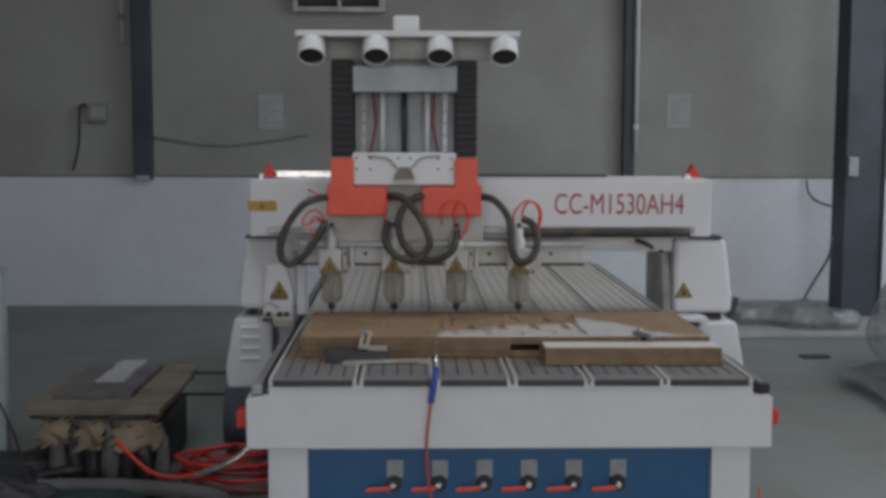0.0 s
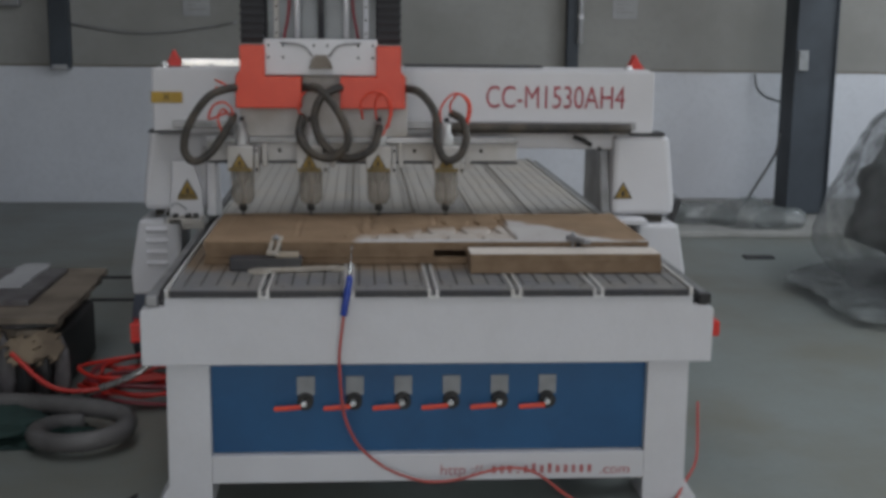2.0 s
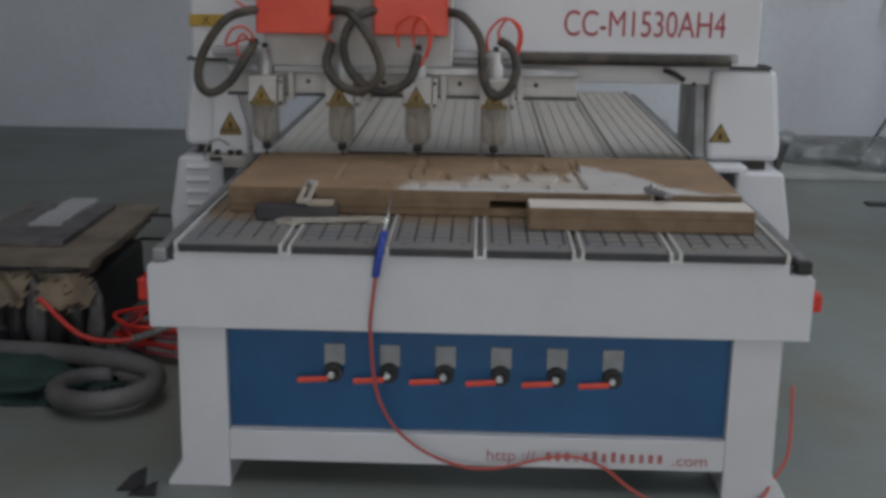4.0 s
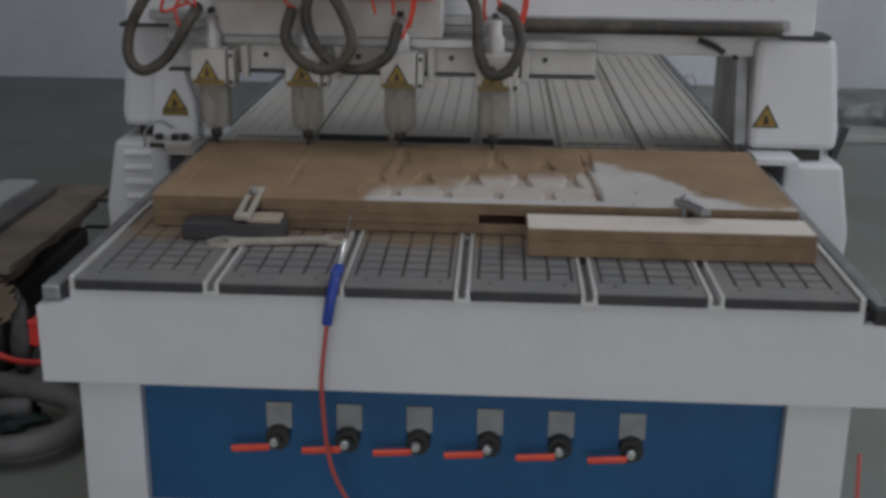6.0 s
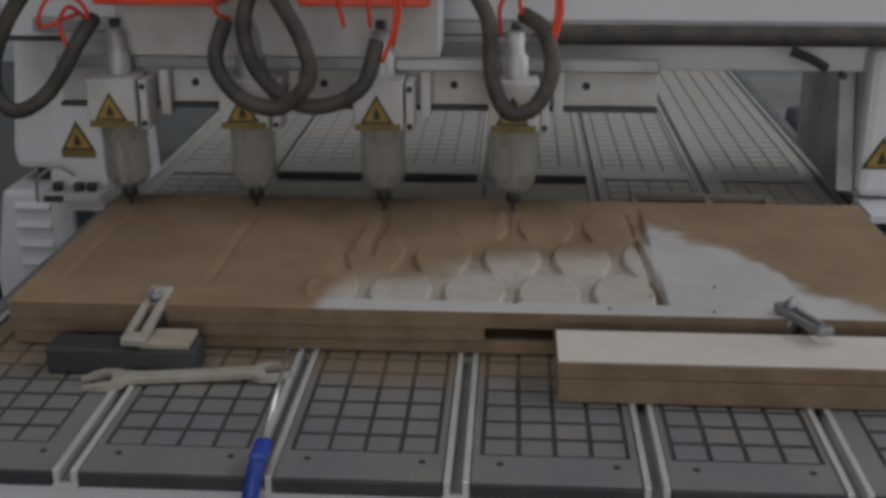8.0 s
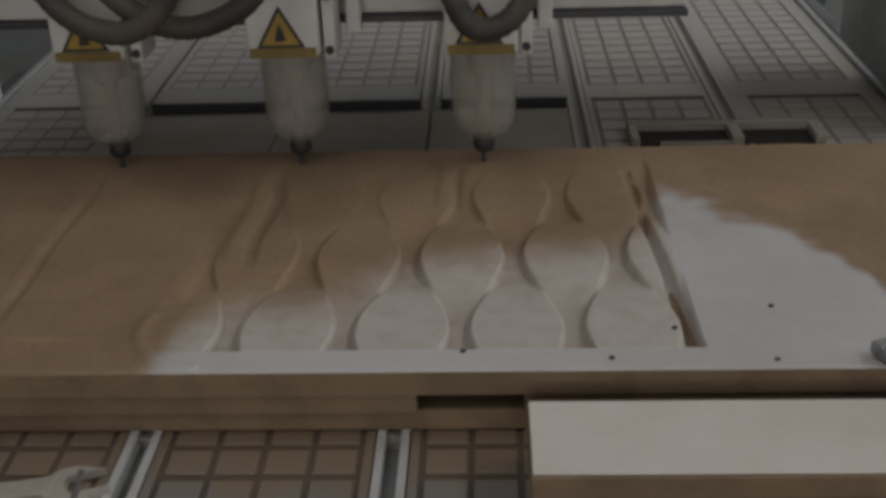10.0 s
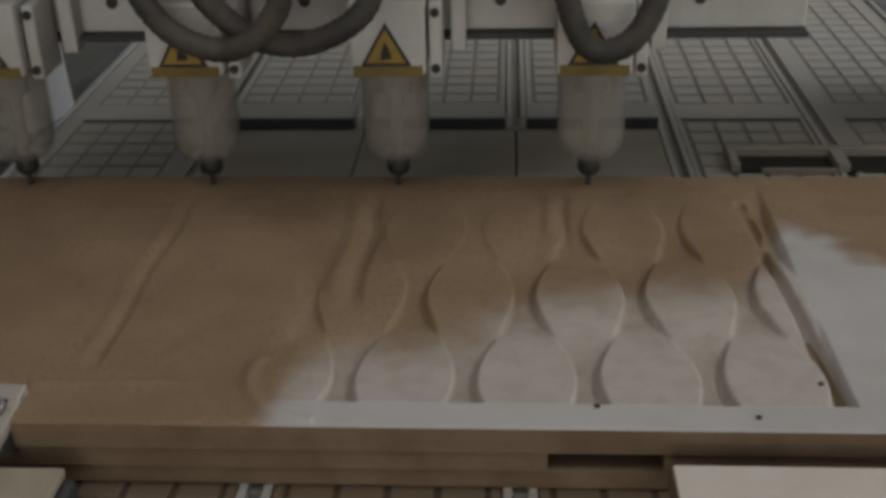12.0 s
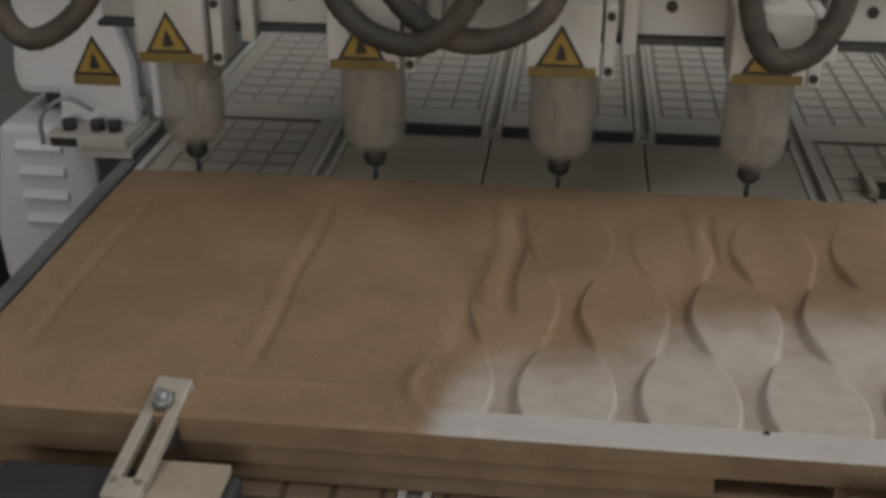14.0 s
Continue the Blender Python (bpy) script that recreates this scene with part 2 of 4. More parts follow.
# ---- mesh helpers ----
def thing(name, label, category, group="", kind="", at=(0, 0, 0)):
    ob = new(name)
    ob.location = at
    ob.empty_display_size = 0.1
    return tagged(ob, label, category, group, kind)


def part(name, bm, material, parent, label=""):
    me = bpy.data.meshes.new(name)
    bm.to_mesh(me)
    bm.free()
    mats = material if isinstance(material, (list, tuple)) else [material]
    for m in mats:
        me.materials.append(m)
    ob = new(name, me)
    ob.parent = parent
    if parent is not None:
        base = parent
        off = Vector((0, 0, 0))
        while base is not None:
            off += base.location
            base = base.parent
        ob.location = -off
    return tagged(ob, label) if label else ob


def box(bm, x0, x1, y0, y1, z0, z1, r=0.0, mat=0):
    t = bmesh.new()
    bmesh.ops.create_cube(t, size=1.0)
    for v in t.verts:
        v.co = Vector((x0 + (v.co.x + 0.5) * (x1 - x0), y0 + (v.co.y + 0.5) * (y1 - y0), z0 + (v.co.z + 0.5) * (z1 - z0)))
    if r:
        bmesh.ops.bevel(t, geom=t.edges[:], offset=r, segments=2, affect="EDGES", profile=0.5)
    merge(bm, t, mat)
    return bm


def merge(bm, t, mat=0, m=None):
    if m is not None:
        t.transform(m)
    for f in t.faces:
        f.material_index = mat
    me = bpy.data.meshes.new("piece")
    t.to_mesh(me)
    t.free()
    bm.from_mesh(me)
    bpy.data.meshes.remove(me)


def block(*a, **k):
    return box(bmesh.new(), *a, **k)


def cyl(bm, p0, p1, r0, r1=None, n=20, caps=True, mat=0):
    p0, p1 = Vector(p0), Vector(p1)
    t = bmesh.new()
    bmesh.ops.create_cone(t, cap_ends=caps, segments=n, radius1=r0, radius2=r0 if r1 is None else r1, depth=(p1 - p0).length)
    for f in t.faces:
        f.smooth = len(f.verts) == 4
    merge(bm, t, mat, Matrix.Translation((p0 + p1) / 2) @ (p1 - p0).to_track_quat("Z", "Y").to_matrix().to_4x4())
    return bm


def spun(bm, profile, at, n=28, mat=0):
    """A turned body: profile of (radius, height) round a vertical axis at at."""
    t = bmesh.new()
    rings = [[t.verts.new((r * math.cos(a), r * math.sin(a), h)) for a in [2 * math.pi * i / n for i in range(n)]] for r, h in profile]
    for a, b in zip(rings, rings[1:]):
        for i in range(n):
            f = t.faces.new((a[i], a[(i + 1) % n], b[(i + 1) % n], b[i]))
            f.smooth = True
    merge(bm, t, mat, Matrix.Translation(at))
    return bm


def prism(bm, outline, axis, a, b, r=0.0, mat=0):
    """An outline of (u, v) pushed from a to b along an axis: x uses (y, z), y uses (x, z), z uses (x, y)."""
    t = bmesh.new()
    put = {"x": lambda u, v, w: (w, u, v), "y": lambda u, v, w: (u, w, v), "z": lambda u, v, w: (u, v, w)}[axis]
    lo, hi = [t.verts.new(put(u, v, a)) for u, v in outline], [t.verts.new(put(u, v, b)) for u, v in outline]
    n = len(outline)
    t.faces.new(lo), t.faces.new(hi)
    for i in range(n):
        t.faces.new((lo[i], lo[(i + 1) % n], hi[(i + 1) % n], hi[i]))
    bmesh.ops.recalc_face_normals(t, faces=t.faces[:])
    if r:
        bmesh.ops.bevel(t, geom=t.edges[:], offset=r, segments=2, affect="EDGES", profile=0.5)
    merge(bm, t, mat)
    return bm


def smooth_line(points, steps=8):
    pts = [Vector(p) for p in points]
    pts = [pts[0] * 2 - pts[1]] + pts + [pts[-1] * 2 - pts[-2]]
    out = []
    for a, b, c, d in zip(pts, pts[1:], pts[2:], pts[3:]):
        for i in range(steps):
            t = i / steps
            out.append(0.5 * (2 * b + (c - a) * t + (2 * a - 5 * b + 4 * c - d) * t * t + (3 * b - a - 3 * c + d) * t ** 3))
    return out + [pts[-2]]


def tube(bm, points, r, n=10, steps=8, ribs=0.0, mat=0):
    """A bent tube; ribs: how far every second ring stands out, for ribbed hoses."""
    line = smooth_line(points, steps)
    if ribs:
        fine, step, left = [line[0]], r * 0.42, 0.0
        for a, b in zip(line, line[1:]):
            d = (b - a).length
            s = step - left
            while s <= d:
                fine.append(a.lerp(b, s / d))
                s += step
            left = d - (s - step)
        line = fine
    t = bmesh.new()
    rings, up = [], Vector((0.13, 0.2, 0.97))
    for i, p in enumerate(line):
        way = (line[min(i + 1, len(line) - 1)] - line[max(i - 1, 0)]).normalized()
        side = way.cross(up)
        if side.length < 1e-3:
            side = way.cross(Vector((1, 0, 0)))
        side.normalize()
        up = side.cross(way).normalized()
        rr = r + (ribs if i % 2 else 0)
        rings.append([t.verts.new(p + rr * (math.cos(k) * side + math.sin(k) * up)) for k in [2 * math.pi * j / n for j in range(n)]])
    for a, b in zip(rings, rings[1:]):
        for j in range(n):
            f = t.faces.new((a[j], a[(j + 1) % n], b[(j + 1) % n], b[j]))
            f.smooth = True
    t.faces.new(rings[0]), t.faces.new(rings[-1])
    bmesh.ops.recalc_face_normals(t, faces=t.faces[:])
    merge(bm, t, mat)
    return bm


def lettering(words, size, m, depth=0.0015):
    """Words in the built-in font as a mesh."""
    cu = bpy.data.curves.new("words", "FONT")
    cu.body, cu.size, cu.extrude, cu.align_x, cu.align_y = words, size, depth, "CENTER", "CENTER"
    ob = bpy.data.objects.new("words", cu)
    scene.collection.objects.link(ob)
    bpy.context.view_layer.update()
    me = bpy.data.meshes.new_from_object(ob.evaluated_get(bpy.context.evaluated_depsgraph_get()))
    bm = bmesh.new()
    bm.from_mesh(me)
    bpy.data.objects.remove(ob)
    bpy.data.curves.remove(cu)
    bpy.data.meshes.remove(me)
    bm.transform(m)
    return bm


# ---- the hall ----
def hall():
    x0, x1, y0, y1, h = -6.5, 7.2, -7.2, 6.7, 5.0
    floor = part("floor", block(x0 - 0.3, x1 + 0.3, y0 - 0.3, y1 + 0.3, -0.15, 0.0), CONCRETE, None)
    tagged(floor, "smooth grey-green painted concrete workshop floor", "floor", kind="structure")
    back = part("wall_back", block(x0, x1, y1, y1 + 0.25, 1.165, h), UPWALL, None)
    tagged(back, "stained grey plaster wall of the workshop", "wall", kind="structure")
    dado = part("wall_dado", block(x0, x1, y1 - 0.05, y1 + 0.25, 0.0, 1.165, r=0.004), LOWWALL, None)
    tagged(dado, "white painted lower part of the rear wall", "wall", kind="structure")
    ledge = part("trim", block(x0, x1, y1 - 0.06, y1, 1.1655, 1.178, r=0.003), DUSTGREY, None)
    tagged(ledge, "dusty ledge along the top of the white dado", "ledge", kind="structure")
    left = part("wall_left", block(x0 - 0.25, x0, y0, y1, 0.0, h), UPWALL, None)
    tagged(left, "grey plaster side wall of the workshop", "wall", kind="structure")
    bm = bmesh.new()
    box(bm, x1, x1 + 0.25, y0, -0.2, 0.0, h)
    box(bm, x1, x1 + 0.25, 4.6, y1, 0.0, h)
    box(bm, x1, x1 + 0.25, -0.2, 4.6, 0.0, 1.4)
    box(bm, x1, x1 + 0.25, -0.2, 4.6, 3.8, h)
    tagged(part("wall_right", bm, UPWALL, None), "grey plaster side wall with a wide window opening", "wall", kind="structure")
    bm = bmesh.new()
    box(bm, x0, -2.4, y0 - 0.25, y0, 0.0, h)
    box(bm, 3.6, x1, y0 - 0.25, y0, 0.0, h)
    box(bm, -2.4, 3.6, y0 - 0.25, y0, 3.9, h)
    tagged(part("wall_front", bm, UPWALL, None), "grey plaster front wall with a wide open gate", "wall", kind="structure")
    bm = bmesh.new()
    for a, b in ((x0, -2.3), (-0.1, 3.1), (4.9, x1)):
        box(bm, a, b, y0, y1, h, h + 0.1)
    for a, b in ((-2.3, -0.1), (3.1, 4.9)):
        box(bm, a, b, y0, -4.3, h, h + 0.1)
        box(bm, a, b, 3.6 if a > 0 else 1.9, y1, h, h + 0.1)
    tagged(part("ceiling", bm, CEIL, None), "grey metal roof sheets with roof lights", "ceiling", kind="structure")


def steel_column(name, x, y, w, d, z0, z1, label):
    ob = thing(name, label, "column", at=(x, y, z0), kind="structure")
    part("web", block(x - w / 2, x + w / 2, y - 0.006, y + 0.006, z0, z1), STEEL, ob)
    for s in (-1, 1):
        part("flange", block(x + s * w / 2 - 0.008, x + s * w / 2 + 0.008, y - d / 2, y + d / 2, z0, z1, r=0.002), STEEL, ob)
    return ob


def wall_things():
    y = 7.24
    post = thing("wall_post", "dark blue painted steel post standing on the dado", "post", at=(-2.93, y, 1.266), kind="structure")
    part("channel", block(-3.02, -2.85, y - 0.08, y + 0.05, 1.266, 5.45, r=0.006), STEEL, post)
    part("foot_plate", block(-3.0, -2.87, y - 0.1, y + 0.05, 1.2655, 1.31, r=0.004), PAPER, post, "pale mortar patch at the foot")
    post = thing("wall_post", "dark steel post with a white conduit beside it", "post", at=(1.8, y, 1.266), kind="structure")
    part("channel", block(1.73, 1.84, y - 0.06, y + 0.05, 1.266, 5.45, r=0.006), STEEL, post)
    bm = cyl(bmesh.new(), (1.845, y - 0.08, 1.55), (1.845, y - 0.08, 5.4), 0.022)
    cyl(bm, (1.845, y - 0.08, 1.75), (1.845, y - 0.08, 1.81), 0.028)
    part("conduit", bm, WHITE, post, "white plastic conduit")
    pipe = thing("wall_conduit", "short white conduit running down the grey wall", "conduit", at=(-3.13, y, 2.52))
    part("tube", cyl(bmesh.new(), (-3.13, y + 0.035, 2.54), (-3.13, y + 0.035, 5.4), 0.02), WHITE, pipe)
    part("joint", cyl(bmesh.new(), (-3.13, y + 0.035, 2.76), (-3.13, y + 0.035, 2.82), 0.028), GREYMETAL, pipe)
    for x0, x1, z0, z1 in ((-1.83, -1.59, 1.75, 2.08), (2.18, 2.41, 1.77, 2.1)):
        sheet = thing("notice_sheet", "faded white paper notice stuck on the grey wall", "paper", "notices on the wall", at=((x0 + x1) / 2, 7.296, z0))
        part("sheet", block(x0, x1, 7.293, 7.298, z0, z1), PAPER, sheet)
        bm = bmesh.new()
        for i in range(7):
            box(bm, x0 + 0.03, x1 - 0.03 - 0.05 * (i % 3), 7.2915, 7.2928, z1 - 0.06 - i * 0.036, z1 - 0.05 - i * 0.036)
        part("faded_lines", bm, UPWALL, sheet)
    sock = thing("socket_box", "grimy grey socket box with a black lead hanging down", "socket", at=(-3.4, 7.26, 1.81))
    part("box", block(-3.47, -3.29, 7.22, 7.3, 1.81, 1.98, r=0.008), GREYMETAL, sock)
    part("cover", block(-3.43, -3.33, 7.212, 7.222, 1.85, 1.95, r=0.004), UPWALL, sock)
    part("lead", tube(bmesh.new(), [(-3.46, 7.25, 1.96), (-3.54, 7.25, 1.95), (-3.56, 7.26, 1.65), (-3.59, 7.27, 1.48), (-3.63, 7.27, 1.35)], 0.011, n=6), BLACK, sock, "black lead")
    lead = thing("wall_cable", "thin grey cable sagging along the wall", "cable", at=(-2.1, 7.28, 1.59))
    part("lead", tube(bmesh.new(), [(-2.84, 7.285, 1.67), (-2.45, 7.285, 1.61), (-2.14, 7.285, 1.59), (-1.75, 7.285, 1.63), (-1.35, 7.285, 1.7)], 0.009, n=6), GREYMETAL, lead)
    vent = thing("wall_grille", "dark ventilation grille in a grey metal frame", "vent", at=(-1.02, 7.25, 2.85))
    bm = bmesh.new()
    for x0, x1 in ((-1.47, -1.43), (-0.66, -0.6), (-1.05, -1.02)):
        box(bm, x0, x1, 7.21, 7.3, 2.89, 3.6, r=0.004)
    box(bm, -1.47, -0.6, 7.2, 7.3, 2.84, 2.89, r=0.004)
    box(bm, -1.47, -0.6, 7.2, 7.3, 3.6, 3.64, r=0.004)
    part("frame", bm, GREYMETAL, vent)
    part("backing", block(-1.43, -0.64, 7.285, 7.297, 2.89, 3.6), INK, vent)
    for i in range(9):
        part("slat", block(-1.43, -0.66, 7.25, 7.28, 2.93 + i * 0.075, 2.942 + i * 0.075), BAR, vent)
    col = steel_column("steel_column", 3.42, 5.83, 0.32, 0.3, 0.06, 5.0, "dark blue-grey steel hall column with flanges")
    part("column_face", block(3.26, 3.58, 5.7, 5.71, 0.06, 5.0), STEEL, col)
    part("socket", block(3.27, 3.35, 5.66, 5.699, 1.22, 1.38, r=0.006), PLATE, col, "grey socket box")
    wire = thing("hanging_wire", "black wire hanging from the dado beside the column", "cable", at=(3.2, 6.2, 0.3))
    part("wire", tube(bmesh.new(), [(3.25, 6.63, 1.15), (3.26, 6.6, 1.04), (3.33, 6.55, 0.96), (3.45, 6.5, 0.92)], 0.009, n=6), BLACK, wire)
    part("drop", tube(bmesh.new(), [(3.16, 5.68, 0.72), (3.12, 5.65, 0.55), (2.97, 5.6, 0.32), (2.82, 5.5, 0.13), (2.7, 5.4, 0.07)], 0.011, n=6), BLACK, wire)
    strip = thing("pale_strip", "thin white strip lying on the dado ledge", "strip", at=(3.0, 7.26, 1.266))
    part("strip", block(2.82, 3.2, 7.245, 7.275, 1.266, 1.287, r=0.003), WHITE, strip)
    kerb = part("kerb", block(1.0, 6.9, 4.9, 6.645, 0.0, 0.05, r=0.01), CONCRETE_PALE, None)
    tagged(kerb, "low pale concrete strip along the rear wall", "kerb", kind="structure")
    plate = thing("floor_plate", "small dark steel plate lying on the floor", "plate", at=(2.5, 4.13, 0))
    part("plate", block(2.4, 2.6, 4.09, 4.18, 0.0, 0.015, r=0.004), BAR, plate)
    # the fittings are drawn on a wall 7.25 m away and set on the nearer one
    for o in list(scene.objects):
        if o.parent is None and o.name.split(".")[0] in ("wall_post", "wall_conduit", "notice_sheet", "socket_box", "wall_cable", "wall_grille", "pale_strip"):
            p = o.location
            o.location = (0.9203 * p.x - 0.03, p.y - 0.6 - 0.065 * (p.y - 7.25), 0.9463 * p.z - 0.058)
            o.scale = (0.935, 0.935, 0.935)


def bucket(x, y):
    ob = thing("bucket", "small grey plastic bucket with a wire handle by the rear wall", "bucket", at=(x, y, 0.05))
    prof = [(0.0, 0.002), (0.058, 0.002), (0.068, 0.125), (0.074, 0.128), (0.074, 0.138), (0.064, 0.138), (0.054, 0.015), (0.0, 0.015)]
    part("body", spun(bmesh.new(), prof, (x, y, 0.05)), GREYBLUE, ob)
    pts = [(x - 0.068, y, 0.175), (x - 0.045, y, 0.28), (x - 0.03, y, 0.37), (x + 0.03, y, 0.37), (x + 0.045, y, 0.28), (x + 0.068, y, 0.175)]
    part("handle", tube(bmesh.new(), pts, 0.004, n=6), GREYMETAL, ob)


def drum(x, y):
    ob = thing("drum", "dark grey-blue plastic drum standing near the wall", "drum", at=(x, y, 0.0))
    prof = [(0.0, 0.002), (0.075, 0.002), (0.082, 0.015), (0.082, 0.1), (0.087, 0.108), (0.082, 0.116), (0.082, 0.15), (0.068, 0.168), (0.0, 0.172)]
    part("body", spun(bmesh.new(), prof, (x, y, 0.0)), GREYBLUE, ob)
    part("cap", cyl(bmesh.new(), (x + 0.03, y, 0.165), (x + 0.03, y, 0.19), 0.018), BLACK, ob)


def lumpy(bm, c, size, seed, sub=3, rough=0.3, mat=0):
    t = bmesh.new()
    bmesh.ops.create_icosphere(t, subdivisions=sub, radius=1.0)
    off = Vector((seed * 7.3, seed * 3.1, seed))
    for v in t.verts:
        k = 1 + rough * noise.noise(v.co * 1.6 + off) + rough * 0.5 * noise.noise(v.co * 4.1 + off)
        v.co = Vector((v.co.x * size[0] * k, v.co.y * size[1] * k, v.co.z * size[2] * k)) + Vector(c)
        v.co.z = max(v.co.z, 0.004)
    for f in t.faces:
        f.smooth = True
    merge(bm, t, mat)
    return bm


def crumpled(bm, c, size, seed, sub, rough, low):
    """A sheet wrapped round a bulk: sharp folds that run mostly downwards."""
    t = bmesh.new()
    bmesh.ops.create_icosphere(t, subdivisions=sub, radius=1.0)
    off = Vector((seed * 5.3, seed * 2.7, seed))
    for v in t.verts:
        q = v.co
        fold = 1.0 - abs(noise.noise(Vector((q.x * 3.4, q.y * 3.4, q.z * 1.2)) + off)) * 2.0
        fine = 1.0 - abs(noise.noise(Vector((q.x * 8, q.y * 8, q.z * 3)) + off)) * 2.0
        k = 1 + rough * 0.6 * noise.noise(q * 1.5 + off) + rough * 0.22 * fold + rough * 0.08 * fine
        v.co = Vector((q.x * size[0] * k, q.y * size[1] * k, q.z * size[2] * k)) + Vector(c)
        v.co.z = max(v.co.z, low + 0.004 * noise.noise(v.co * 9))
    for f in t.faces:
        f.smooth = True
    merge(bm, t)
    return bm


def wrapped_machine():
    ob = thing("wrapped_bundle", "bulky dark bundle wrapped in crumpled clear plastic film", "bundle", at=(3.4, 2.95, 0))
    part("film", crumpled(bmesh.new(), (3.4, 2.95, 0.5), (0.86, 0.82, 0.66), 3, 6, 0.34, 0.008), FILM, ob)
    part("skirt", crumpled(bmesh.new(), (3.3, 2.85, 0.04), (0.9, 0.86, 0.1), 5, 5, 0.4, 0.008), FILM, ob, "film trailing on the floor")
    part("inner_bulk", lumpy(bmesh.new(), (3.46, 3.0, 0.56), (0.72, 0.66, 0.5), 8, 4, 0.25), FADEDSACK, ob, "dark bulk under the film")
    for i, (x, y, s) in enumerate(((2.45, 5.35, 0.24), (2.78, 5.2, 0.26), (3.0, 5.1, 0.18), (2.15, 5.5, 0.18))):
        ob = thing("plastic_bag", "crumpled clear plastic bag of waste by the wall", "bag", "bags by the wall", at=(x, y, 0.05))
        part("film", crumpled(bmesh.new(), (x, y, 0.1), (s, s * 0.7, 0.1 + 0.03 * (i % 2)), 9 + i, 5, 0.5, 0.052), FILM, ob)


# ---- the machine's bed ----
SLOTS = (-0.525, -0.262, 0.001, 0.264, 0.524)


def machine_bed():
    ob = thing("router_bed", "white steel router bed with a blue control panel front", "machine", at=(0, 0, 0))
    # cross beam with a stepped top at both ends for the rails
    out = [(-0.906, 0.484), (0.9, 0.484), (0.9, 0.66), (0.868, 0.672), (0.83, 0.672), (0.83, 0.703), (-0.83, 0.703), (-0.83, 0.672), (-0.868, 0.672), (-0.906, 0.66)]
    part("front_beam", prism(bmesh.new(), out, "y", 0.006, 0.16, r=0.004), WHITE, ob)
    for s in (-1, 1):
        part("side_beam", block(s * 0.9 - (0.09 if s > 0 else 0), s * 0.9 + (0.09 if s < 0 else 0), 0.161, 3.75, 0.46, 0.655, r=0.004), WHITE, ob)
        part("rail_seat", block(s * 0.85 - 0.018, s * 0.85 + 0.018, 0.03, 3.72, 0.672, 0.69, r=0.003), BAR, ob)
        part("guide_rail", block(s * 0.868 - 0.014, s * 0.868 + 0.014, 0.02, 3.72, 0.69, 0.712, r=0.005), GREYMETAL, ob, "steel linear guide rail")
        part("bed_edge", block(s * 0.822 - 0.006, s * 0.822 + 0.006, 0.002, 3.7, 0.704, 0.732, r=0.002), ALU, ob, "bright aluminium edging strip")
        leg = [(s * 0.835, 0.484), (s * 0.7, 0.484), (s * 0.7, 0.0), (s * 0.88, 0.0), (s * 0.88, 0.012), (s * 0.838, 0.075)]
        part("front_leg", prism(bmesh.new(), leg, "y", 0.03, 0.2, r=0.003), WHITE, ob)
        part("rear_leg", prism(bmesh.new(), leg, "y", 3.45, 3.62, r=0.003), WHITE, ob)
        part("mid_leg", prism(bmesh.new(), leg, "y", 1.75, 1.92, r=0.003), WHITE, ob)
        part("end_stop", block(s * 0.868 - 0.02, s * 0.868 + 0.02, 0.0, 0.07, 0.673, 0.71, r=0.006), BLACK if s > 0 else GREYMETAL, ob, "rail end stop")
        bm = block(s * 0.905, s * 0.938, 0.05, 0.11, 0.555, 0.605, r=0.006)
        part("emergency_knob", bm, RED, ob, "small red push button")
        part("lower_rail", block(s * 0.82 - 0.03, s * 0.82 + 0.03, 0.2, 3.5, 0.1, 0.18, r=0.004), WHITE, ob)
    part("bottom_rail", block(-0.7, 0.7, 0.032, 0.1, 0.083, 0.175, r=0.003), WHITE, ob)
    part("under_plate", block(-0.7, 0.7, 0.6, 0.62, 0.02, 0.45), BAR, ob)
    panel = part("control_panel", block(-0.716, 0.711, 0.062, 0.075, 0.176, 0.483, r=0.002), BLUE, ob, "blue painted steel panel")
    part("panel_edge", block(-0.714, -0.708, 0.058, 0.0615, 0.18, 0.48), BAR, panel)
    for i in range(6):
        x = -0.402 + i * 0.1558
        part("label_plate", block(x - 0.027, x + 0.03, 0.056, 0.0615, 0.368, 0.43, r=0.001), PLATE, panel, "grey metal label plate")
        valve = cyl(bmesh.new(), (x, 0.0615, 0.352), (x, 0.03, 0.352), 0.026)
        cyl(valve, (x, 0.03, 0.352), (x, 0.015, 0.352), 0.015, 0.012)
        valve = part("valve", valve, BLACK, panel, "black valve body")
        part("stem", cyl(bmesh.new(), (x - 0.004, 0.02, 0.354), (x - 0.004, 0.006, 0.354), 0.012, 0.009), CHROME, panel, "bright valve stem")
        t = bmesh.new()
        box(t, x - 0.098, x - 0.012, 0.004, 0.014, 0.338, 0.353, r=0.004)
        t.transform(Matrix.Translation((x, 0, 0.346)) @ Matrix.Rotation(radians(-4), 4, "Y") @ Matrix.Translation((-x, 0, -0.346)))
        part("lever", t, REDLINE, panel, "red valve lever")
    # the web address on the bottom rail: its plain ends as letters, the maker's name as bars
    part("lettering", lettering("http ://", 0.047, pose(0.1, 0.0305, 0.117, 90) @ Matrix.Diagonal((1.1, 1.0, 1.0, 1.0)), 0.0008), FADED, ob, "faded red lettering http")
    part("lettering", lettering(".com", 0.047, pose(0.605, 0.0305, 0.114, 90) @ Matrix.Diagonal((1.1, 1.0, 1.0, 1.0)), 0.0008), FADED, ob, "faded red lettering .com")
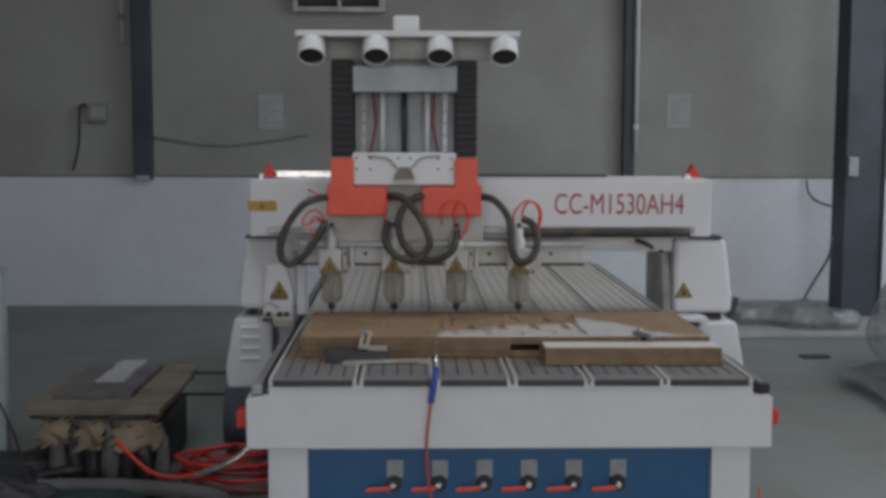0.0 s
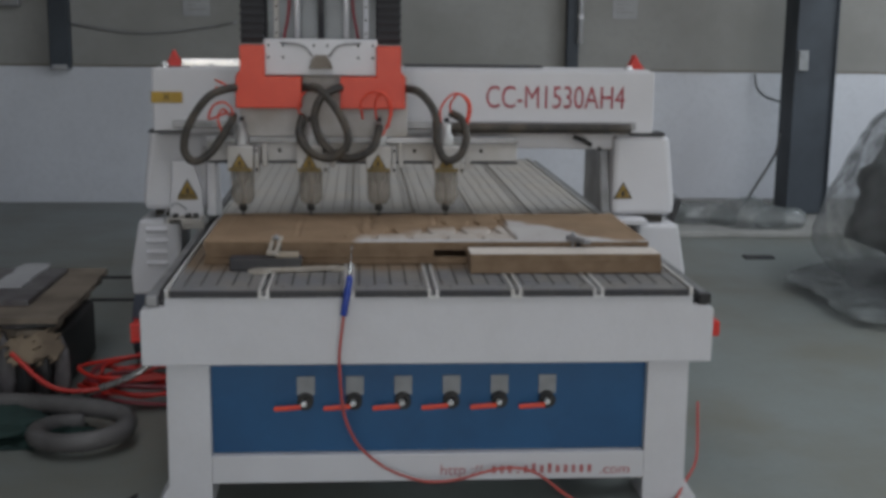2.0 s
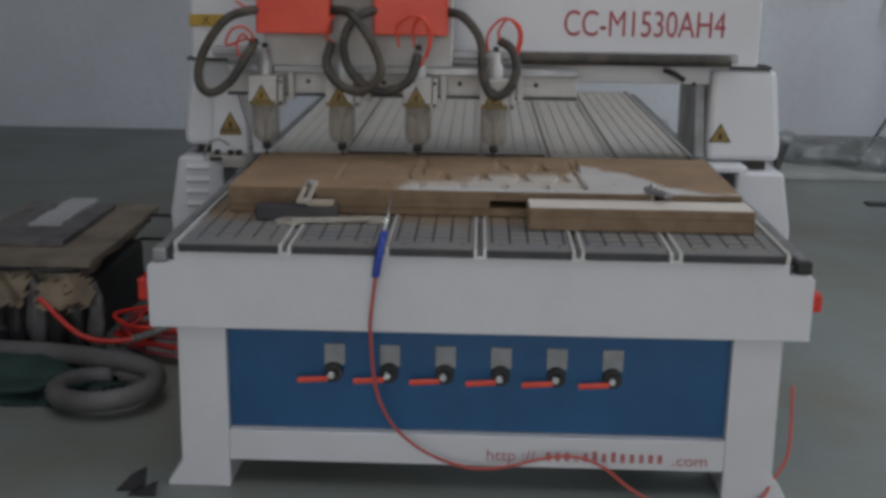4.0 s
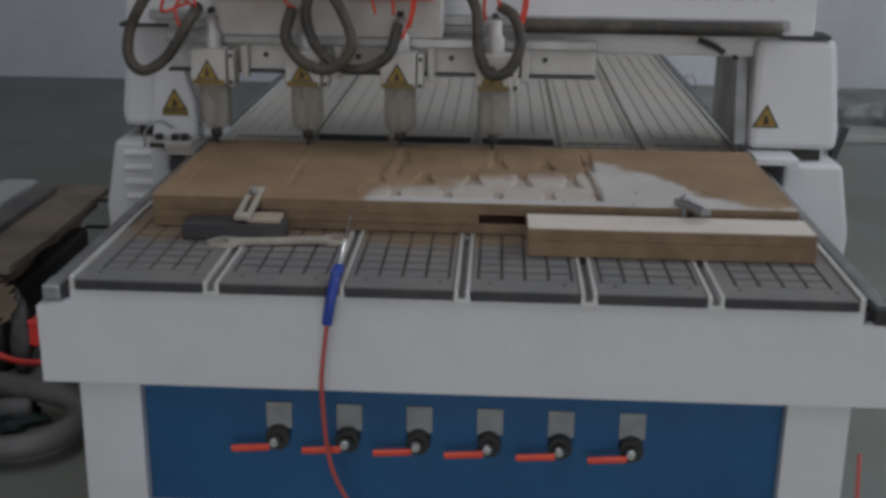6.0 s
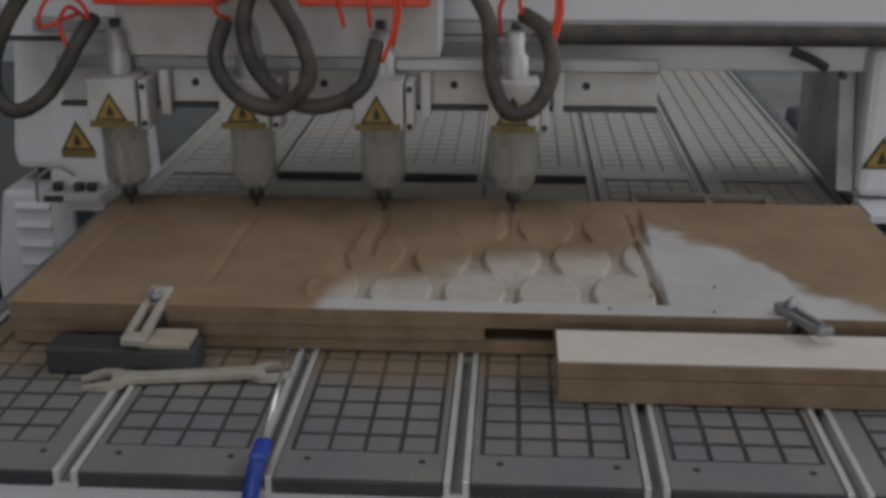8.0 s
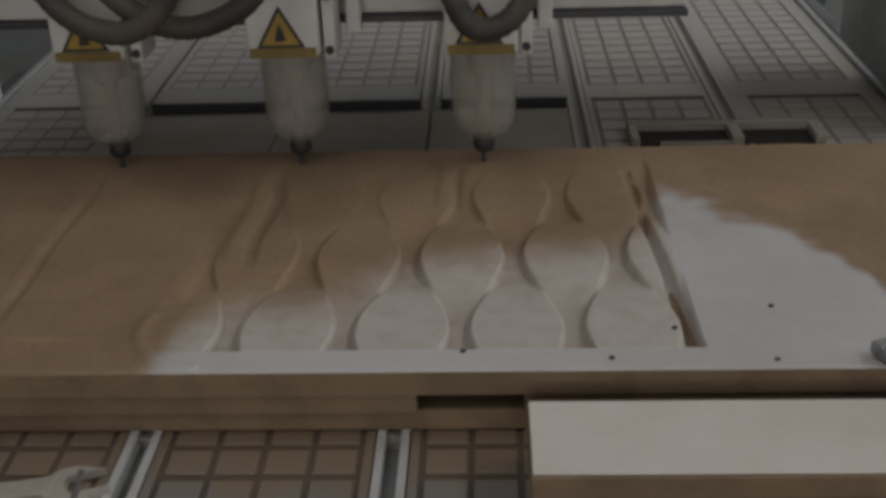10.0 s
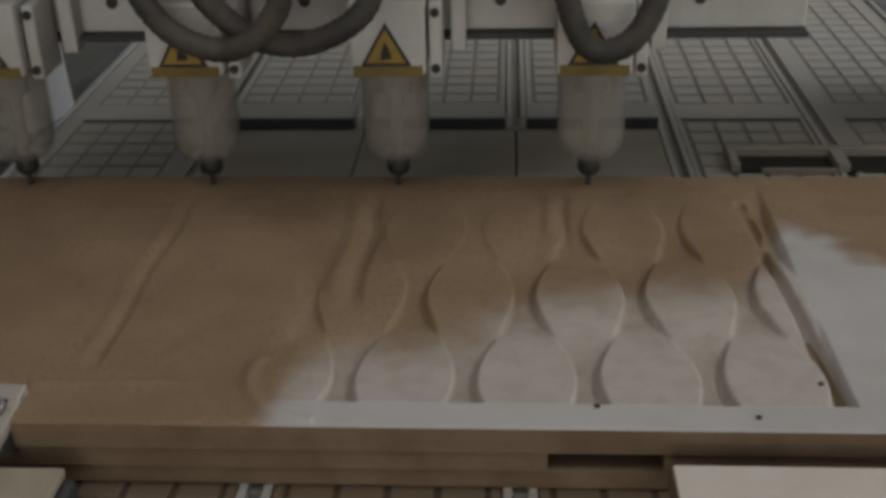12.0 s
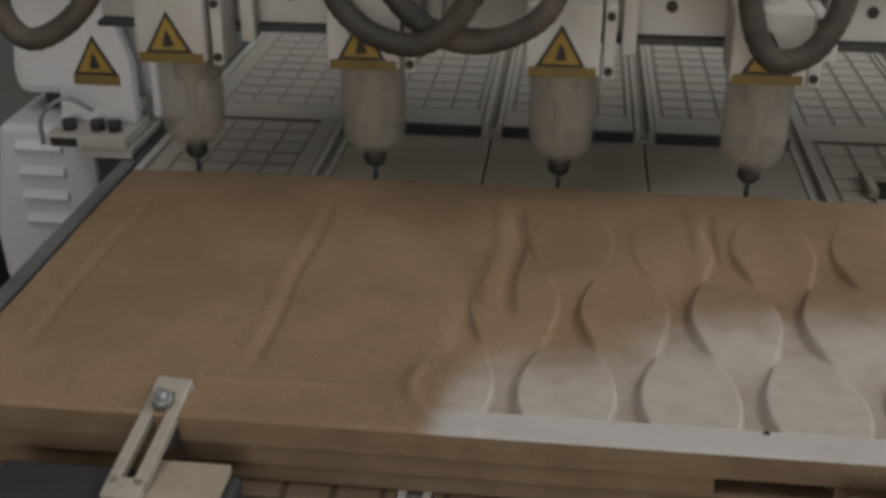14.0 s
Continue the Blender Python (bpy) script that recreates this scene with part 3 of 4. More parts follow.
    x = 0.2
    for n in (3, 1, 9):
        for k in range(n):
            top = 0.126 if n == 1 else 0.131 + (0.006 if k in (1, 3) and n == 9 else 0.0)
            part("lettering_bar", block(x, x + 0.013, 0.03, 0.0312, 0.105, top if n > 1 else 0.11), FADED, ob, "faded red bar of lettering")
            x += 0.0262
    return ob


def bed_panels(bed):
    """Grooved panels between the slotted profiles: pads stand proud of a dark base."""
    edges = [-0.812, *SLOTS, 0.812]
    for k in range(6):
        a, b = edges[k] + (0.019 if k else 0.0), edges[k + 1] - (0.019 if k < 5 else 0.0)
        spans = [(0.0, 1.438), (1.44, 3.68)] if k in (0, 4, 5) else [(0.0, 0.96), (1.385, 3.68)]
        for y0, y1 in spans:
            back = y0 > 1
            lift = 0.023 if back and k in (1, 2, 3) else 0.0
            bm = block(a, b, y0 + 0.0005, y1, 0.704, 0.7225, mat=1)
            n = 4
            left = (a + b) / 2 - 0.1
            top = 0.7255
            # plain margins
            box(bm, a, b, y0, y0 + 0.073, 0.7226, top, r=0.0)
            box(bm, a, left - 0.003, y0 + 0.073, y1, 0.7226, top)
            box(bm, left + n * 0.05 + 0.003, b, y0 + 0.073, y1, 0.7226, top)
            rows = int((y1 - y0 - 0.075) / 0.05)
            me_v, me_f = [], []
            for i in range(n):
                for j in range(rows):
                    px, py = left + i * 0.05 + 0.0035, y0 + 0.0785 + j * 0.05
                    q = len(me_v)
                    for zz, ins in ((0.7226, 0.0), (top - 0.001, 0.0), (top, 0.001)):
                        me_v += [(px + ins, py + ins, zz), (px + 0.043 - ins, py + ins, zz), (px + 0.043 - ins, py + 0.039 - ins, zz), (px + ins, py + 0.039 - ins, zz)]
                    for r in (0, 4):
                        me_f += [(q + r + s, q + r + (s + 1) % 4, q + r + 4 + (s + 1) % 4, q + r + 4 + s) for s in range(4)]
                    me_f.append((q + 8, q + 9, q + 10, q + 11))
            me = bpy.data.meshes.new("pads")
            me.from_pydata(me_v, [], me_f)
            bm.from_mesh(me)
            bpy.data.meshes.remove(me)
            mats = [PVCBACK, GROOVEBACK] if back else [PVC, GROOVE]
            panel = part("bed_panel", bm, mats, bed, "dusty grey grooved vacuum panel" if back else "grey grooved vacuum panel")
            part("edge_strip", block(a, b, y0 - 0.006, y0 - 0.0005, 0.704 if not lift else 0.706, 0.7245, r=0.001), BAR, panel, "dark panel edge")
            panel.location.z += lift
            if not back:
                for x in (a + 0.038, b - 0.03):
                    part("screw_hole", cyl(bmesh.new(), (x, 0.05, 0.7256), (x, 0.05, 0.7262), 0.005, n=10), INK, panel)
    for x in SLOTS:
        runs = [(-0.003, 0.39, ALU, 0.0)] + ([(0.391, 0.96, PVCBACK, 0.0), (1.386, 3.68, PVCBACK, 0.023)] if abs(x) < 0.263 else [(0.391, 3.68, PVCBACK, 0.0)])
        for y0, y1, pm, up in runs:
            bm = bmesh.new()
            for s in (-1, 1):
                box(bm, x + s * 0.0125 - 0.0045, x + s * 0.0125 + 0.0045, y0, y1, 0.704 + up, 0.728 + up, r=0.001)
            box(bm, x - 0.017, x + 0.017, y0 - 0.002, y1, 0.699 + up, 0.7065 + up, r=0.0005)
            part("slot_profile", bm, pm, bed, "bright aluminium T-slot profile" if pm is ALU else "dusty aluminium T-slot profile")
            # a strip along the slot, its darker colour imitating the shade inside
            part("slot_shadow", block(x - 0.0079, x + 0.0079, y0 + 0.006, y1, 0.7066 + up, (0.71 if pm is ALU else 0.719) + up), SLOTSHADE if pm is ALU else GROOVEBACK, bed)
    part("sub_plate", block(-0.809, 0.809, 0.17, 3.7, 0.66, 0.698), DUSTGREY, bed, "dusty steel sub-plate of the bed")
    for a, b in ((-0.506, -0.264), (-0.2605, -0.001), (0.0025, 0.245)):
        part("smooth_plate", block(a, b, 0.97, 1.46, 0.699, 0.7275, r=0.001), DUSTPLATE, bed, "smooth dusty plate let in behind the blank")


# ---- the workpiece ----
def ogee(x, y):
    """How deep the carving lies: interlocking drop-shaped scales, each high at its bulb and sinking to its tip."""
    k = abs(((y - 0.475) / 0.171) % 2 - 1)
    swell = smoothstep(0.0, 1.0, k)
    half = 0.0105 + 0.0415 * swell
    u = (x - 0.0075) / 0.1245
    du = abs(u - round(u)) * 0.1245
    low = smoothstep(0.2, 0.8, k)
    side = smoothstep(-0.0024, 0.0024, half - du)
    return side * (1 - low) + (1 - side) * low


def dust_edge(x):
    """How far back the board is clean of sawdust at x."""
    pts = ((-0.8, 0.2), (-0.285, 0.25), (-0.255, 0.39), (-0.235, 0.47), (-0.205, 0.53), (-0.175, 0.55), (-0.088, 0.57), (-0.011, 0.625), (0.02, 0.655), (0.119, 0.675),
           (0.25, 0.69), (0.3, 0.74), (0.32, 0.81), (0.37, 0.79), (0.405, 0.775), (0.435, 0.746), (0.5, 0.69), (0.53, 0.6), (0.545, 0.53), (0.57, 0.49), (0.656, 0.415), (0.74, 0.38), (0.8, 0.36))
    for (a, u), (b, v) in zip(pts, pts[1:]):
        if a <= x <= b:
            return u + (v - u) * (x - a) / (b - a)
    return 0.3


def smoothstep(a, b, v):
    t = min(max((v - a) / (b - a), 0.0), 1.0)
    return t * t * (3 - 2 * t)


def workpiece():
    ob = thing("fibreboard_blank", "fibreboard blank with carved ogee panels under brown sawdust", "board", at=(0, 0.68, 0.727))
    x0, x1, y0, y1, zt, step = -0.757, 0.775, 0.387, 0.985, 0.808, 0.0024
    nx, ny = round((x1 - x0) / step), round((y1 - y0) / step)
    verts, dust, raw, faces = [], [], [], []
    for j in range(ny + 1):
        for i in range(nx + 1):
            x, y = x0 + i * step, y0 + j * step
            wob = noise.noise(Vector((x * 9, y * 9, 0.3)))
            right = smoothstep(0.31, 0.34, x)
            ragged = 0.03 * wob + 0.016 * noise.noise(Vector((x * 31, y * 31, 2)))
            d = smoothstep(-0.13 + 0.08 * right, 0.06 - 0.01 * right, y - dust_edge(x) - ragged * (1 + right))
            z = zt
            if -0.27 < x < 0.324 and 0.43 < y < 0.93:
                fill = smoothstep(0.05, 0.2, y - dust_edge(x))
                cut = ogee(x, y) * (1 - 0.85 * fill) * smoothstep(-0.27, -0.235, x)
                z -= 0.0115 * cut
                d = max(d, 0.3 * cut)
            # border cut beside the carved field
            lx = 0.318 - 0.055 * max(y - 0.43, 0.0)
            if 0.43 < y < 0.9:
                z -= 0.013 * (1 - smoothstep(0.003, 0.0085, abs(x - lx))) * (1 - 0.6 * smoothstep(0.72, 0.9, y))
            # older, filled cuts under the sawdust, one spindle's spacing apart
            for gx, ya, yb, w, depth in ((-0.694, 0.48, 0.95, 0.008, 0.0016), (-0.441, 0.46, 0.94, 0.009, 0.0026), (-0.187, 0.6, 0.95, 0.013, 0.005), (0.062, 0.76, 0.95, 0.01, 0.0032)):
                if ya < y < yb:
                    c = gx + 0.008 * noise.noise(Vector((y * 8, gx * 5, 1)))
                    z -= depth * (1 - smoothstep(0.15 * w, w, abs(x - c))) * smoothstep(ya, ya + 0.06, y) * (1 - smoothstep(yb - 0.08, yb, y))
                    z += 0.5 * depth * (1 - smoothstep(0.0, 1.2 * w, abs(x - c + 1.9 * w))) * smoothstep(ya, ya + 0.06, y) * (1 - smoothstep(yb - 0.08, yb, y))
            # swept lips of sawdust at the field's near corner
            if -0.5 < x < -0.2 and y < 0.5:
                z += 0.003 * (1 - smoothstep(0.0, 0.012, abs(math.hypot(x + 0.2, y - 0.47) - 0.075)))
                z += 0.0022 * (1 - smoothstep(0.0, 0.008, abs(y - 0.455 - 0.02 * (x + 0.4)))) * (1 - smoothstep(0.05, 0.12, abs(x + 0.42)))
            z += d * (0.002 + 0.0022 * noise.noise(Vector((x * 11, y * 11, 5))) + 0.0007 * noise.noise(Vector((x * 45, y * 45, 7))))
            if i in (0, nx) or j in (0, ny):
                z = min(z, zt) - 0.002
            verts.append((x, y, z))
            dust.append(d)
            raw.append(1.0 if -0.27 < x < 0.322 and y > 0.43 else 0.0)
    for j in range(ny):
        for i in range(nx):
            q = j * (nx + 1) + i
            faces.append((q, q + 1, q + nx + 2, q + nx + 1))
    me = bpy.data.meshes.new("carved_face")
    me.from_pydata(verts, [], faces)
    me.attributes.new("dust", "FLOAT", "POINT").data.foreach_set("value", dust)
    me.attributes.new("raw", "FLOAT", "POINT").data.foreach_set("value", raw)
    me.materials.append(MDF)
    for p in me.polygons:
        p.use_smooth = True
    face = new("carved_face", me)
    face.parent = ob
    face.location = -ob.location
    tagged(face, "carved top face, pale where clean, brown with sawdust")
    part("top_sheet", block(x0 + 0.001, x1 - 0.001, y0 + 0.001, y1 - 0.001, 0.778, 0.7915), MDFEDGE, ob, "brown fibreboard edge")
    bm = bmesh.new()
    for a, b, c, d in ((x0 + 0.001, y0 + 0.0005, x1 - 0.001, y0 + 0.0005), (x0 + 0.0005, y0, x0 + 0.0005, y1), (x1 - 0.0005, y0, x1 - 0.0005, y1), (x0, y1 - 0.0005, x1, y1 - 0.0005)):
        box(bm, min(a, c) - 0.0004, max(a, c) + 0.0004, min(b, d) - 0.0004, max(b, d) + 0.0004, 0.7915, 0.8062)
    part("edge_band", bm, MDFEDGE, ob)
    part("middle_sheet", block(-0.75, 0.027, 0.392, 0.98, 0.7525, 0.7775, r=0.001), MDFEDGE, ob)
    part("middle_sheet", block(0.138, 0.768, 0.392, 0.98, 0.7525, 0.7775, r=0.001), MDFEDGE, ob)
    part("bottom_sheet", block(-0.757, 0.775, 0.398, 0.985, 0.7265, 0.752, r=0.004), MDFEDGE, ob)
    for x, y in ((0.299, 0.467), (0.227, 0.408), (0.393, 0.403), (0.41, 0.512), (0.075, 0.424)):
        part("screw_head", cyl(bmesh.new(), (x, y, 0.803), (x, y, 0.8092), 0.0033, n=8), INK, ob)
    strip = thing("slotted_strip", "dusty low strip with two dark slots behind the blank", "board strip", at=(0.5, 1.22, 0.727))
    for a in ((0.338, 0.352), (0.502, 0.522), (0.638, 0.655)):
        part("crosspiece", block(a[0], a[1], 1.19, 1.252, 0.7265, 0.742, r=0.002), DUSTPLATE, strip)
    part("back_rail", block(0.338, 0.655, 1.2525, 1.268, 0.7265, 0.744, r=0.002), DUSTPLATE, strip)
    part("front_lip", block(0.385, 0.5, 1.186, 1.1895, 0.7265, 0.736, r=0.001), DUSTPLATE, strip)
    for a, b in ((0.353, 0.501), (0.523, 0.637)):
        part("slot", block(a, b, 1.191, 1.2515, 0.7265, 0.73), INK, strip, "dark open slot")


def offcut():
    ob = thing("fibreboard_offcut", "thick pale-topped fibreboard offcut lying on the bed", "offcut", at=(0.48, 0.34, 0.728))
    part("slab", block(0.14, 0.783, 0.232, 0.352, 0.728, 0.7655, r=0.002), MDFEDGE, ob)
    part("slab", block(0.138, 0.781, 0.234, 0.353, 0.766, 0.7915, r=0.002), MDFEDGE, ob)
    part("pale_face", block(0.14, 0.779, 0.236, 0.352, 0.792, 0.794, r=0.001), MDFPALE, ob, "pale clean top face")
    bl = thing("clamp_block", "dark grey packing block holding the clamp", "block", at=(-0.55, 0.35, 0.727))
    part("block", block(-0.66, -0.422, 0.288, 0.35, 0.7265, 0.77, r=0.004), BAR, bl)
    part("wood_shim", block(-0.51, -0.432, 0.291, 0.352, 0.771, 0.781, r=0.002), SHIM, bl, "pale wooden shim on top")


def clamp(x, y, turn, label, s=1.0):
    """A slotted clamp bar with a bolt, reaching over a board's edge."""
    ob = thing("hold_down_clamp", label, "clamp", "hold-down clamps", at=(x, y, 0.81))
    m = Matrix.Translation((x, y, 0.812 if s < 1 else 0.797)) @ Matrix.Rotation(radians(turn), 4, "Z") @ Matrix.Rotation(radians(0 if s < 1 else 11), 4, "X")
    bm = bmesh.new()
    for k in (-1, 1):
        box(bm, k * 0.0125 * s - 0.006 * s, k * 0.0125 * s + 0.006 * s, -0.085 * s, 0.045 * s, 0.0, 0.012, r=0.0015)
    box(bm, -0.0185 * s, 0.0185 * s, 0.035 * s, 0.056 * s, 0.0, 0.014, r=0.002)
    box(bm, -0.0185 * s, 0.0185 * s, -0.1 * s, -0.075 * s, 0.0, 0.012, r=0.002)
    bm.transform(m)
    part("clamp_bar", bm, GREYMETAL if s < 1 else DUSTGREYMETAL, ob)
    bm = cyl(bmesh.new(), (0, 0.02 * s, -0.08), (0, 0.02 * s, 0.03), 0.005, n=10)
    cyl(bm, (0, 0.02 * s, 0.012), (0, 0.02 * s, 0.022), 0.011, n=6)
    bm.transform(m)
    part("bolt", bm, GREYMETAL, ob)
    bm = prism(bmesh.new(), [(-0.03 * s, -0.001), (0.03 * s, -0.001), (0.02 * s, -0.04)], "x", 0.012 * s, 0.018 * s)
    bm.transform(m)
    part("gusset", bm, BAR, ob)


def wrench():
    ob = thing("open_wrench", "dusty double open-ended steel wrench lying on the bed", "wrench", at=(-0.43, 0.28, 0.727))

    def jaw(bm, c, ang, r):
        """A round head with a parallel mouth cut into it."""
        w, pts = 0.5 * r, []
        lim = math.asin(0.62)
        for i in range(25):
            a = lim + i * (2 * math.pi - 2 * lim) / 24
            pts.append((r * math.cos(a), r * math.sin(a) * 0.95))
        pts += [(1.12 * r, -w), (-0.12 * r, -w), (-0.3 * r, 0.0), (-0.12 * r, w), (1.12 * r, w)]
        t = prism(bmesh.new(), pts, "z", 0.728, 0.7385)
        t.transform(Matrix.Translation((c[0], c[1], 0)) @ Matrix.Rotation(ang, 4, "Z"))
        merge(bm, t)

    bm = bmesh.new()
    jaw(bm, (-0.553, 0.257), radians(203), 0.034)
    jaw(bm, (-0.308, 0.297), radians(22), 0.03)
    shank = [(-0.53, 0.247), (-0.5, 0.2515), (-0.36, 0.2745), (-0.325, 0.28), (-0.325, 0.31), (-0.36, 0.3), (-0.5, 0.279), (-0.53, 0.279)]
    prism(bm, shank, "z", 0.7285, 0.741, r=0.002)
    part("body", bm, DUSTGREYMETAL, ob)


def earth_clip():
    ob = thing("test_lead", "red cable with a blue clip hanging from the bed", "cable", at=(-0.27, -0.02, 0.5))
    t = bmesh.new()
    tube(t, [(-0.26, 0.03, 0.757), (-0.262, -0.005, 0.748), (-0.268, -0.024, 0.715), (-0.274, -0.028, 0.68), (-0.278, -0.028, 0.652)], 0.011, n=8)
    box(t, -0.272, -0.25, -0.012, 0.04, 0.744, 0.764, r=0.005)
    part("clip", t, BLUECLIP, ob, "blue plastic clip")
    part("pin", cyl(bmesh.new(), (-0.261, 0.03, 0.757), (-0.253, 0.2, 0.828), 0.0028, n=6), CHROME, ob, "thin bright steel pin")
    pts = [(-0.278, -0.028, 0.652), (-0.29, -0.026, 0.55), (-0.292, -0.022, 0.488), (-0.281, -0.02, 0.347), (-0.255, -0.02, 0.265), (-0.215, -0.02, 0.205), (-0.14, -0.02, 0.145),
           (-0.042, -0.02, 0.106), (0.03, -0.02, 0.1), (0.1, -0.02, 0.11), (0.17, -0.02, 0.13), (0.233, -0.02, 0.142), (0.3, -0.02, 0.138), (0.36, -0.02, 0.11), (0.43, -0.01, 0.05), (0.5, -0.02, 0.012),
           (0.57, -0.065, 0.007), (0.645, -0.088, 0.007), (0.72, -0.07, 0.007), (0.79, -0.015, 0.01), (0.85, 0.05, 0.06), (0.895, 0.09, 0.13), (0.91, 0.16, 0.3)]
    part("cable", tube(bmesh.new(), pts, 0.0048, n=8), CABLE, ob)


# ---- the gantry ----
def warning_sign(name, x, y, z, s, parent, mats):
    """A yellow triangle with a black border and symbol on a dark foot bar, facing the front."""
    tri = lambda k, dy: [(x - k, z), (x + k, z), (x, z + 1.75 * k)]
    sign = part(name, prism(bmesh.new(), tri(s, 0), "y", y - 0.0015, y), INK, parent, "black-edged yellow warning triangle")
    inner = [(x - s * 0.78, z + s * 0.12), (x + s * 0.78, z + s * 0.12), (x, z + s * 1.5)]
    part("yellow_field", prism(bmesh.new(), inner, "y", y - 0.0025, y - 0.0018), mats, sign)
    part("symbol", prism(bmesh.new(), [(x - s * 0.22, z + s * 0.25), (x + s * 0.25, z + s * 0.3), (x + s * 0.12, z + s * 0.75), (x - s * 0.02, z + s * 1.0), (x - s * 0.16, z + s * 0.6)], "y", y - 0.0036, y - 0.0028), INK, sign)
    return sign


def gantry():
    ob = thing("router_gantry", "white steel router gantry on two side columns", "gantry", at=(0, 1.3, 0.71))
    part("beam", block(-1.03, 0.998, 1.2, 1.46, 1.1, 1.36, r=0.006), WHITE, ob)
    part("beam_cover", block(-0.88, 0.98, 1.22, 1.45, 1.3605, 1.368, r=0.003), WHITE, ob)
    part("top_tray", block(-0.92, -0.66, 1.24, 1.4, 1.363, 1.395, r=0.006), CHROME, ob, "bright metal tray")
    part("cable_channel", block(-0.02, 0.55, 1.3, 1.42, 1.363, 1.378, r=0.003), BAR, ob)
    part("upper_rail", block(-0.95, 0.92, 1.165, 1.199, 1.125, 1.155, r=0.004), GREYMETAL, ob)
    part("rail_guard", tube(bmesh.new(), [(0.14, 1.13, 1.135), (0.5, 1.13, 1.135), (0.888, 1.13, 1.135)], 0.021, n=12), HOSE, ob, "grey rail guard tube")
    part("lower_beam", block(-0.85, 0.86, 1.25, 1.42, 1.04, 1.099, r=0.004), WHITE, ob)
    sg = part("axis_label", block(-1.035, -0.912, 1.196, 1.1995, 1.222, 1.266), YELLOW, ob, "yellow axis label")
    part("axis_letter", lettering("X", 0.04, pose(-0.974, 1.1955, 1.244, 90)), INK, sg)
    part("model_lettering", lettering("CC-M1530AH4", 0.122, pose(0.59, 1.1985, 1.25, 90) @ Matrix.Diagonal((0.738, 1.06, 1.0, 1.0))), LETTER, ob, "red model lettering CC-M1530AH4")
    for s, name in ((-1, "left"), (1, "right")):
        q = s if s > 0 else -1
        # column over the side
        out = [(s * 0.84, 0.77), (s * 1.1, 0.77), (s * 1.105, 0.82), (s * 1.07, 1.1), (s * 0.84, 1.1)]
        part("column", prism(bmesh.new(), out, "y", 1.33 if s < 0 else 1.2, 1.55, r=0.02), WHITE, ob)
        part("column_cap", block(min(s * 0.9, s * 1.05), max(s * 0.9, s * 1.05), 1.195, 1.3, 1.1005, 1.112, r=0.002), BAR, ob)
        # the right web lies in shade, which is put into its grey colour
        part("inner_web", prism(bmesh.new(), [(1.22, 0.78), (1.62, 0.78), (1.62, 1.04), (1.3, 1.04)] if s > 0 else [(1.3, 0.75), (1.5, 0.72), (1.45, 1.04), (1.33, 1.04)], "x", s * 0.8, s * 0.838, r=0.003), GREYMETAL if s > 0 else WHITE, ob)
        part("gap_strip", block(min(s * 0.95, s * 1.06), max(s * 0.95, s * 1.06), 1.36 if s < 0 else 1.22, 1.5, 0.738, 0.769), INK, ob)
        # drive housing below
        out = [(s * 0.945, 0.42), (s * 1.15, 0.42), (s * 1.155, 0.52), (s * 1.115, 0.735), (s * 0.945, 0.735)]
        h = part("drive_housing", prism(bmesh.new(), out, "y", 1.27 if s < 0 else 1.16, 1.55, r=0.012), WHITE, ob)
        if s < 0:
            for i in range(4):
                z = 0.545 + i * 0.047
                part("louvre", prism(bmesh.new(), [(1.27, z), (1.258, z + 0.004), (1.256, z + 0.01), (1.27, z + 0.022)], "x", -1.085, -1.0, r=0.001), WHITE, h)
    # slide plate over the rail with its plugs
    part("slide_plate", block(-0.985, -0.845, 1.18, 1.32, 0.735, 0.755, r=0.003), DUSTWHITE, ob)
    part("slide_block", block(-0.93, -0.84, 1.19, 1.34, 0.713, 0.734, r=0.003), DUSTWHITE, ob)
    part("axis_plate", block(-0.975, -0.93, 1.1765, 1.1795, 0.7375, 0.7525), INK, ob, "small black axis plate")
    part("inner_plate", prism(bmesh.new(), [(-0.985, 0.756), (-0.85, 0.756), (-0.85, 0.86), (-0.885, 0.985), (-0.965, 0.985)], "y", 1.25, 1.28, r=0.003), WHITE, ob)
    for x in (-0.955, -0.905, -0.875):
        part("plug", cyl(bmesh.new(), (x, 1.215, 0.755), (x, 1.215, 0.772), 0.012, n=10), BLACK, ob, "black plug on the slide plate")
    part("plug_lead", tube(bmesh.new(), [(-0.91, 1.215, 0.79), (-0.95, 1.2, 0.815), (-0.99, 1.19, 0.785), (-0.995, 1.19, 0.735)], 0.004, n=6), GREYMETAL, ob)
    sign = warning_sign("warning_triangle", -0.91, 1.249, 0.842, 0.039, ob, BROWNYELLOW)
    part("label_foot", block(-0.95, -0.87, 1.2465, 1.2492, 0.824, 0.8415), LABELFOOT, sign)
    warning_sign("warning_triangle", 0.884, 1.199, 0.838, 0.041, ob, BROWNYELLOW)
    part("slide_plate", block(0.845, 0.97, 1.1, 1.24, 0.745, 0.765, r=0.003), WHITE, ob)
    bm = bmesh.new()
    tube(bm, [(0.66, 1.16, 1.1), (0.7, 1.15, 1.085), (0.735, 1.16, 1.065)], 0.01, n=8)
    cyl(bm, (0.77, 1.17, 1.05), (0.77, 1.15, 1.05), 0.008, n=8)
    part("limit_switch", bm, BLACK, ob, "small black limit switch")
    bm = prism(bmesh.new(), [(1.115, 0.72), (1.135, 0.72), (1.165, 0.82), (1.145, 0.825), (1.12, 0.77)], "y", 1.3, 1.34, r=0.003)
    part("cable_bracket", bm, BAR, ob, "dark cable bracket at the side")
